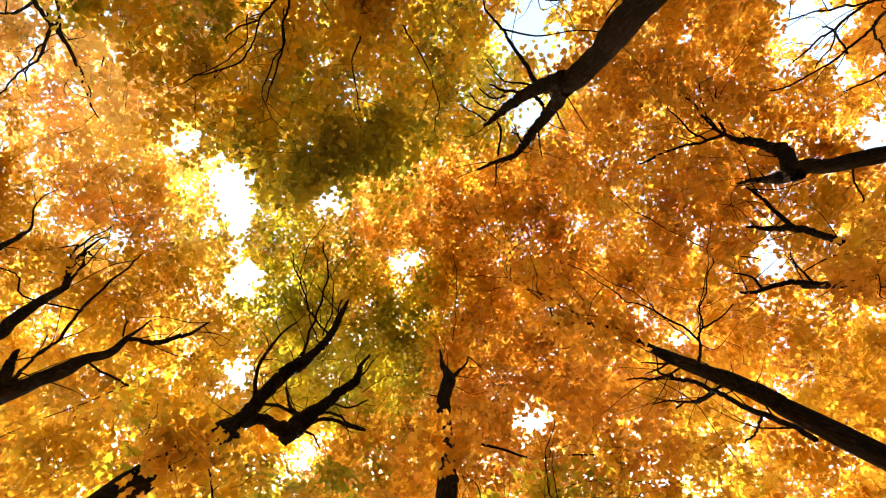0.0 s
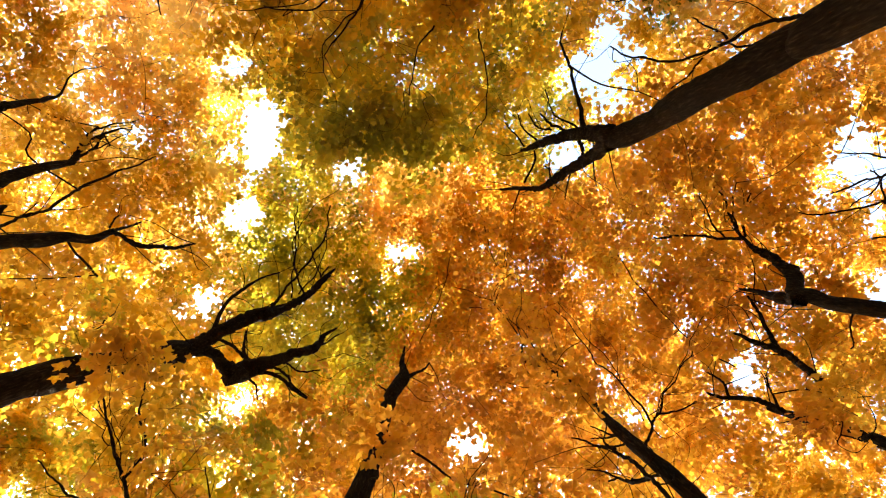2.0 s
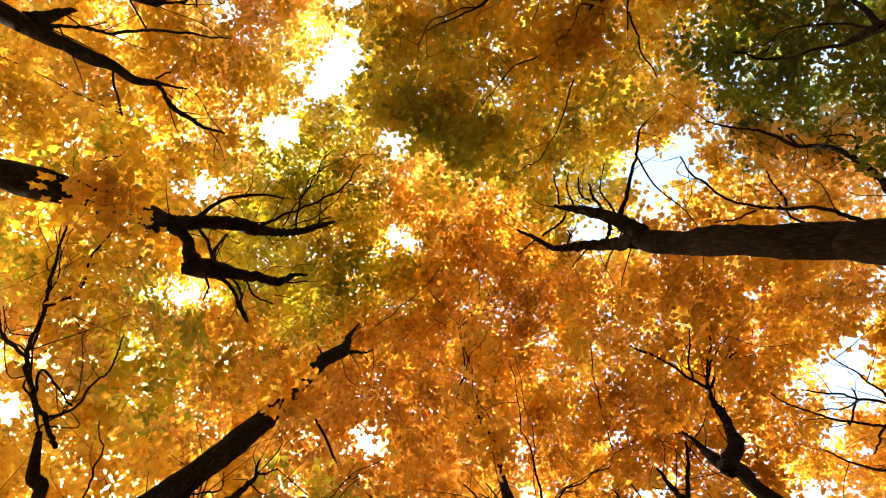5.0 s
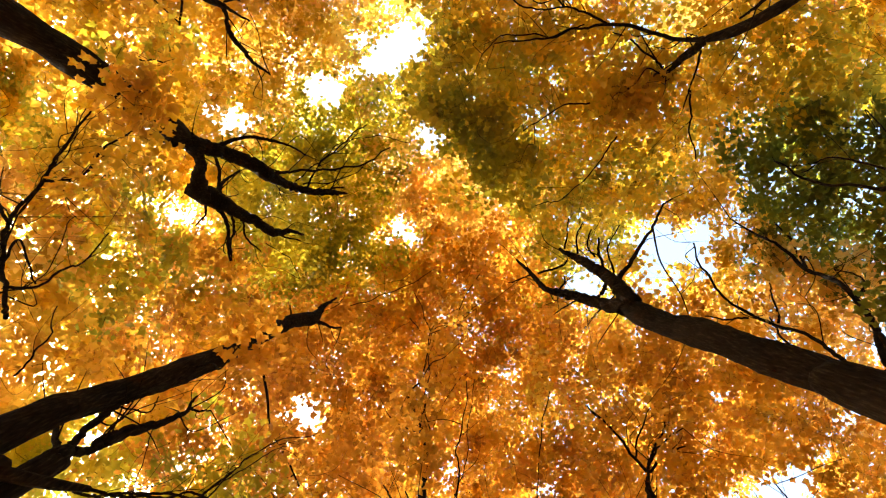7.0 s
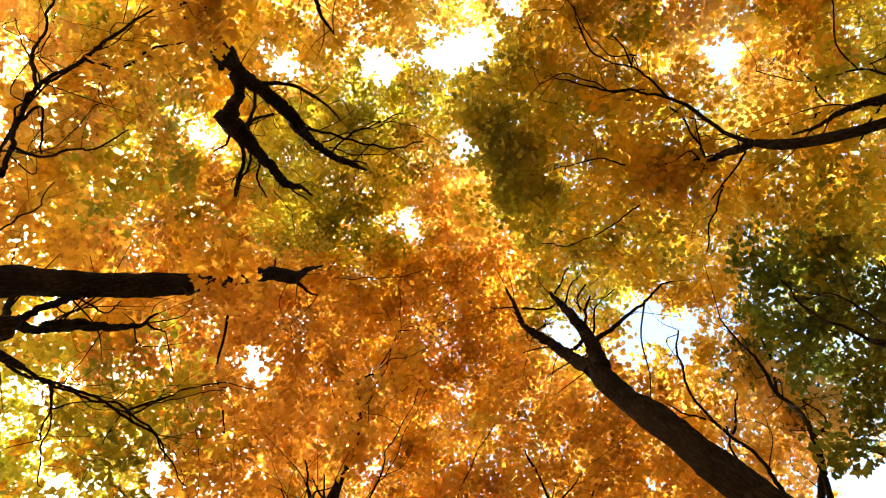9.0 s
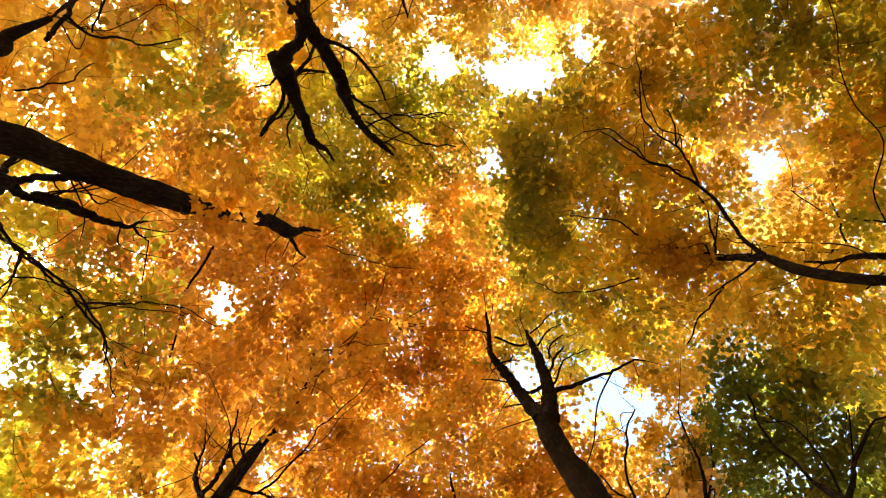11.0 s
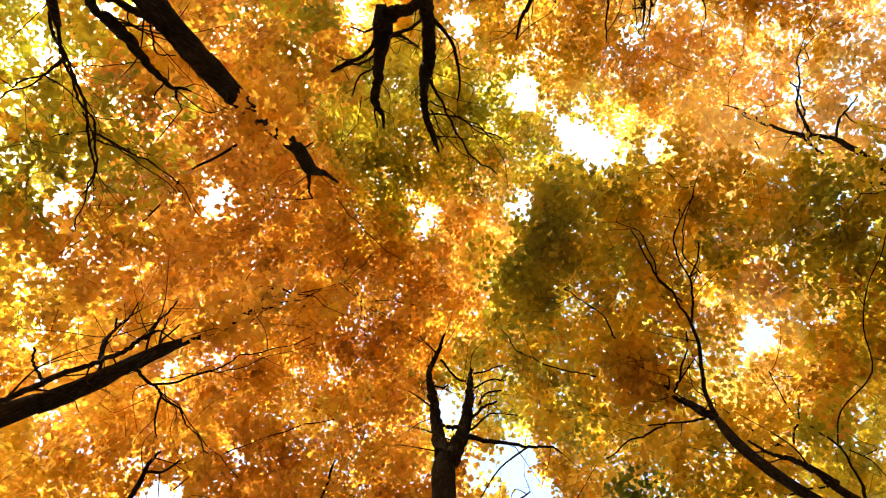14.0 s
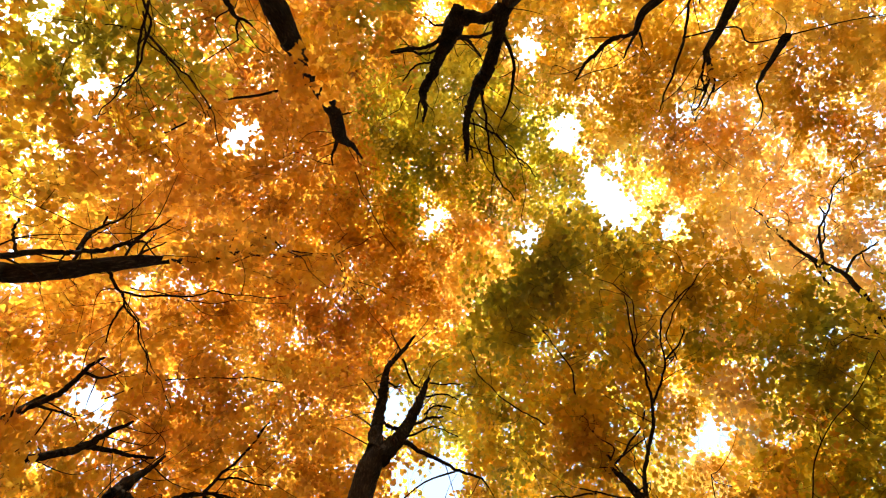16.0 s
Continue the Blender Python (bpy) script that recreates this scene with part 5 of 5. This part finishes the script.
limb(T_S, [(1.88, 4.13, 7.20, 0.010), (1.94, 3.84, 7.80, 0.009), (2.16, 3.47, 8.50, 0.007)])
limb(T_S, [(1.31, 4.50, 6.60, 0.009), (1.30, 4.74, 7.20, 0.007), (0.84, 4.89, 8.00, 0.007)])
limb(T_S, [(1.97, 4.87, 7.80, 0.014), (2.38, 4.94, 8.38, 0.012), (3.06, 4.84, 8.95, 0.010), (4.05, 4.90, 9.53, 0.008), (4.97, 5.45, 10.10, 0.007)])
limb(T_S, [(2.22, 4.65, 8.00, 0.014), (2.25, 4.63, 8.70, 0.011), (2.33, 4.50, 9.40, 0.009), (2.60, 4.10, 10.10, 0.007)])
clump(T_S, 1.47, 6.24, 9.6, 0.98, O, 1.07, single=True)
clump(T_S, 2.28, 6.15, 8.4, 0.93, L, 0.54, single=True)
clump(T_S, 2.61, 5.09, 8.6, 0.95, L, 0.76, single=True)
clump(T_S, 3.00, 4.26, 9.4, 0.96, O, 0.44, single=True)
clump(T_S, 3.28, 5.95, 8.4, 0.93, L, 0.34, single=True)
clump(T_S, 0.92, 7.16, 9.2, 0.73, L, 0.61, single=True)
clump(T_S, 2.13, 4.82, 9.4, 0.85, L, 0.32, single=True)
clump(T_S, 2.90, 3.88, 10.2, 0.82, R, 0.44, single=True)
clump(T_S, 4.11, 5.93, 9.0, 1.11, L, 0.41, single=True)
clump(T_S, 5.13, 5.01, 9.2, 1.04, Y, 0.88, single=True)
clump(T_S, 4.03, 5.27, 9.6, 0.87, Y, 0.41, single=True)
clump(T_S, 4.26, 4.53, 10.0, 1.03, R, 0.39, single=True)
clump(T_S, 4.26, 4.72, 10.6, 0.86, R, 0.36)
clump(T_S, 3.77, 5.28, 9.2, 0.73, L, 0.23, single=True)

T_V = tree('V', [(-0.68, 4.72, 5.80, 0.063), (-1.03, 4.81, 6.20, 0.056), (-1.43, 4.84, 6.60, 0.041)])
limb(T_V, [(-1.15, 4.73, 6.50, 0.027), (-1.54, 4.88, 6.80, 0.028), (-2.10, 5.00, 7.10, 0.027), (-2.51, 5.03, 7.40, 0.027), (-2.80, 4.97, 7.70, 0.025), (-3.11, 4.87, 8.00, 0.024), (-3.54, 4.76, 8.30, 0.022), (-4.06, 4.32, 8.60, 0.019), (-4.61, 4.02, 8.90, 0.013)])
limb(T_V, [(-2.46, 4.94, 7.30, 0.023), (-3.01, 5.23, 7.62, 0.021), (-3.60, 5.36, 7.95, 0.019), (-4.10, 5.46, 8.28, 0.016), (-4.87, 5.39, 8.60, 0.011)])
limb(T_V, [(-3.13, 4.82, 8.00, 0.021), (-3.14, 4.68, 8.24, 0.020), (-3.29, 4.43, 8.48, 0.018), (-3.60, 4.21, 8.72, 0.017), (-3.79, 3.99, 8.96, 0.014), (-4.06, 3.68, 9.20, 0.010)])
limb(T_V, [(-1.57, 4.89, 6.80, 0.021), (-1.54, 4.82, 7.15, 0.018), (-1.66, 4.74, 7.50, 0.016), (-1.76, 4.69, 7.85, 0.014), (-2.09, 4.45, 8.20, 0.010)])
limb(T_V, [(-1.87, 5.02, 7.00, 0.019), (-2.19, 4.90, 7.30, 0.016), (-1.74, 5.20, 7.60, 0.012)])
limb(T_V, [(-1.43, 4.84, 6.60, 0.013), (-1.95, 4.93, 7.00, 0.012), (-2.54, 5.05, 7.40, 0.011), (-3.08, 4.91, 8.00, 0.009), (-4.14, 4.57, 8.80, 0.007)])
limb(T_V, [(-2.54, 5.05, 7.40, 0.011), (-3.28, 5.45, 7.80, 0.009), (-3.93, 6.02, 8.20, 0.007)])
limb(T_V, [(-1.46, 4.84, 6.60, 0.007), (-1.68, 4.71, 7.20, 0.007), (-2.60, 4.76, 8.20, 0.007)])
limb(T_V, [(-0.50, 4.82, 6.40, 0.012), (-0.70, 4.82, 6.80, 0.011), (-1.27, 4.99, 7.50, 0.007)])
limb(T_V, [(-2.83, 4.30, 7.60, 0.008), (-3.20, 4.51, 8.43, 0.008), (-4.09, 4.31, 9.27, 0.007), (-4.59, 3.98, 10.10, 0.007)])
limb(T_V, [(-1.68, 5.29, 7.20, 0.007), (-1.85, 5.67, 8.00, 0.007), (-2.05, 5.87, 8.80, 0.007), (-2.74, 5.65, 9.60, 0.007)])
limb(T_V, [(-2.96, 3.99, 7.20, 0.008), (-4.06, 4.36, 8.50, 0.007), (-5.45, 4.33, 9.80, 0.007)])
limb(T_V, [(-1.50, 5.39, 7.10, 0.014), (-2.55, 5.19, 7.60, 0.012), (-3.18, 4.85, 8.10, 0.010), (-4.15, 4.27, 8.60, 0.007), (-4.88, 3.90, 9.10, 0.007)])
limb(T_V, [(-2.47, 5.01, 7.40, 0.011), (-3.52, 5.63, 8.25, 0.008), (-4.63, 6.00, 9.10, 0.007)])
limb(T_V, [(-2.84, 4.33, 7.40, 0.008), (-3.25, 4.55, 8.40, 0.007), (-4.01, 4.25, 9.40, 0.007)])
clump(T_V, -3.41, 2.92, 7.6, 0.32, Y, 0.30, single=True)
clump(T_V, -6.84, 4.26, 10.6, 1.10, Y, 0.76)
clump(T_V, -7.24, 3.57, 10.4, 0.72, Y, 0.32, single=True)
clump(T_V, -3.20, 3.50, 8.0, 0.79, B, 0.35, single=True)
clump(T_V, -8.22, 4.71, 10.6, 1.23, Y, 0.94)
clump(T_V, -3.79, 5.20, 9.0, 1.11, Y, 1.01, single=True)
clump(T_V, -3.06, 5.92, 8.6, 0.95, W, 0.73, single=True)
clump(T_V, -3.39, 4.87, 10.0, 1.03, B, 0.35, single=True)
clump(T_V, -2.11, 5.94, 9.6, 0.98, L, 0.92, single=True)
clump(T_V, -1.94, 6.44, 8.8, 0.98, Y, 1.01, single=True)
clump(T_V, -2.22, 5.06, 10.2, 0.94, L, 0.67, single=True)
clump(T_V, -3.32, 5.31, 10.6, 1.10, B, 0.43)
clump(T_V, -0.91, 7.32, 9.6, 0.98, Y, 0.81, single=True)
clump(T_V, -4.60, 3.05, 8.6, 0.48, L, 0.30, single=True)
clump(T_V, -6.21, 5.01, 12.1, 1.43, B, 0.60)
clump(T_V, -4.70, 5.61, 12.1, 1.29, B, 0.43)
clump(T_V, -0.51, 7.36, 10.6, 0.98, Y, 0.76)

T_U = tree('U', [(-2.29, -10.11, 8.80, 0.108), (-2.17, -9.74, 9.20, 0.093), (-2.11, -9.39, 9.60, 0.076), (-2.14, -8.96, 10.20, 0.065), (-2.06, -8.49, 10.80, 0.044)])
limb(T_U, [(-2.06, -8.49, 10.80, 0.026), (-2.07, -8.04, 11.40, 0.017), (-2.14, -7.33, 12.00, 0.014)])
limb(T_U, [(-2.14, -8.96, 10.20, 0.024), (-3.66, -9.20, 11.20, 0.016), (-5.05, -10.44, 11.60, 0.014)])
limb(T_U, [(-2.17, -9.74, 9.20, 0.032), (-2.92, -9.53, 10.00, 0.024), (-3.05, -9.27, 11.00, 0.016), (-3.71, -8.90, 12.00, 0.014)])
limb(T_U, [(-2.11, -9.39, 9.60, 0.023), (-1.30, -9.31, 10.20, 0.019), (-1.29, -9.14, 10.80, 0.013)])
clump(T_U, -6.87, -6.06, 10.6, 1.35, E, 1.18)
clump(T_U, -6.02, -5.91, 11.2, 1.31, E, 1.14)
clump(T_U, -7.07, -6.84, 10.0, 1.15, E, 0.63)
clump(T_U, -5.09, -6.80, 11.2, 1.31, P, 0.78)
clump(T_U, -6.11, -7.51, 10.2, 1.29, E, 1.04)
clump(T_U, -3.91, -9.05, 12.6, 1.50, W, 0.72)
clump(T_U, -5.04, -8.73, 10.6, 1.35, O, 0.68)
clump(T_U, -4.33, -9.01, 12.1, 1.43, O, 0.47)
clump(T_U, -4.40, -9.97, 11.1, 1.43, E, 1.47)
clump(T_U, -3.00, -10.34, 10.6, 1.23, E, 0.64)
clump(T_U, -4.90, -7.55, 12.6, 1.05, P, 0.75)
clump(T_U, -6.73, -4.70, 12.2, 0.87, P, 0.17)
clump(T_U, -0.93, -11.67, 11.6, 1.36, E, 0.62)
clump(T_U, -1.57, -10.48, 12.1, 1.29, O, 0.55)
clump(T_U, -2.79, -10.95, 11.2, 1.18, E, 0.40)
clump(T_U, 0.45, -10.76, 11.0, 1.15, E, 0.39)
clump(T_U, -6.21, -8.79, 10.6, 1.10, E, 1.04)
clump(T_U, -6.36, -9.63, 10.4, 0.96, E, 2.60)
clump(T_U, -15.88, -15.29, 19.7, 2.59, E, 1.76)
clump(T_U, -11.90, -14.74, 18.9, 2.48, E, 0.83)
clump(T_U, -14.20, -12.30, 19.7, 2.59, E, 0.68)
clump(T_U, -9.75, -16.91, 18.1, 2.36, E, 1.04)
clump(T_U, -8.58, -14.86, 18.9, 2.48, O, 1.06)
clump(T_U, -10.74, -12.41, 19.7, 2.59, E, 0.64)
clump(T_U, -5.17, -20.90, 18.9, 2.48, E, 1.52)
clump(T_U, -7.20, -18.70, 19.7, 2.59, E, 0.92)
clump(T_U, -4.95, -14.29, 18.1, 2.36, W, 0.87)
clump(T_U, -1.74, -21.08, 18.9, 2.48, Y, 1.55)
clump(T_U, -3.63, -18.86, 19.7, 2.59, W, 0.84)
clump(T_U, 1.74, -21.26, 18.9, 2.48, E, 1.82)



# ---- added ring of unseen trees that blocks low sun and side light ----
def light_block_woods():
    """Trunks and leaves of added trees on every side, out of view, that shade ground and trunks."""
    pieces, spots = [], []
    for k in range(150):
        near = k < 80
        a = math.tau * (k + rng.uniform(0, 0.8)) / (80 if near else 70)
        d, h = (rng.uniform(15.5, 24), rng.uniform(11, 15)) if near else (rng.uniform(25, 46), rng.uniform(11, 16))
        x, y = d * math.cos(a), d * math.sin(a)
        lean = rng.normal(0, 0.4, 2)
        pieces.append(tube(smooth_path([(x, y, -0.2, 0.28), (x + lean[0] * 0.4, y + lean[1] * 0.4, h * 0.4, 0.18), (x + lean[0], y + lean[1], h * 0.85, 0.05)], 4), 7))
        spots.append(rng.normal(0, 1, (210, 3)) * np.array((2.0, 2.0, h * 0.2)) + np.array((x, y, h * 0.68)))
    p = np.vstack(spots)
    # leaves stay below the camera's field of view
    p = p[(p[:, 2] > 1.5) & (p[:, 2] < 1.2 + np.hypot(p[:, 0], p[:, 1]) / 1.36)]
    n, k = len(p), len(LEAF_FAR)
    nor = rng.normal(0, 1, (n, 3)); nor /= np.linalg.norm(nor, axis=1)[:, None]
    fwd = np.cross(nor, rng.normal(0, 1, (n, 3))); fwd /= np.linalg.norm(fwd, axis=1)[:, None]
    side = np.cross(fwd, nor)
    s = rng.uniform(0.45, 0.85, n)[:, None, None]
    v = (p[:, None] + s * (LEAF_FAR[None, :, 0, None] * side[:, None] + LEAF_FAR[None, :, 1, None] * fwd[:, None] + LEAF_FAR[None, :, 2, None] * nor[:, None])).reshape(-1, 3)
    root = tagged(new("light_block_woods"), "unseen ring of golden maples added all round to block low light", "trees", kind="stuff")
    mesh_part("trunks", pieces, BARK, root)
    fan = [(i * k, i * k + j, i * k + j + 1) for i in range(n) for j in range(1, k - 1)]
    me = bpy.data.meshes.new("foliage")
    me.from_pydata(v.tolist(), [], fan)
    me.materials.append(Y)
    ob = new("foliage", me)
    ob.parent = root


light_block_woods()
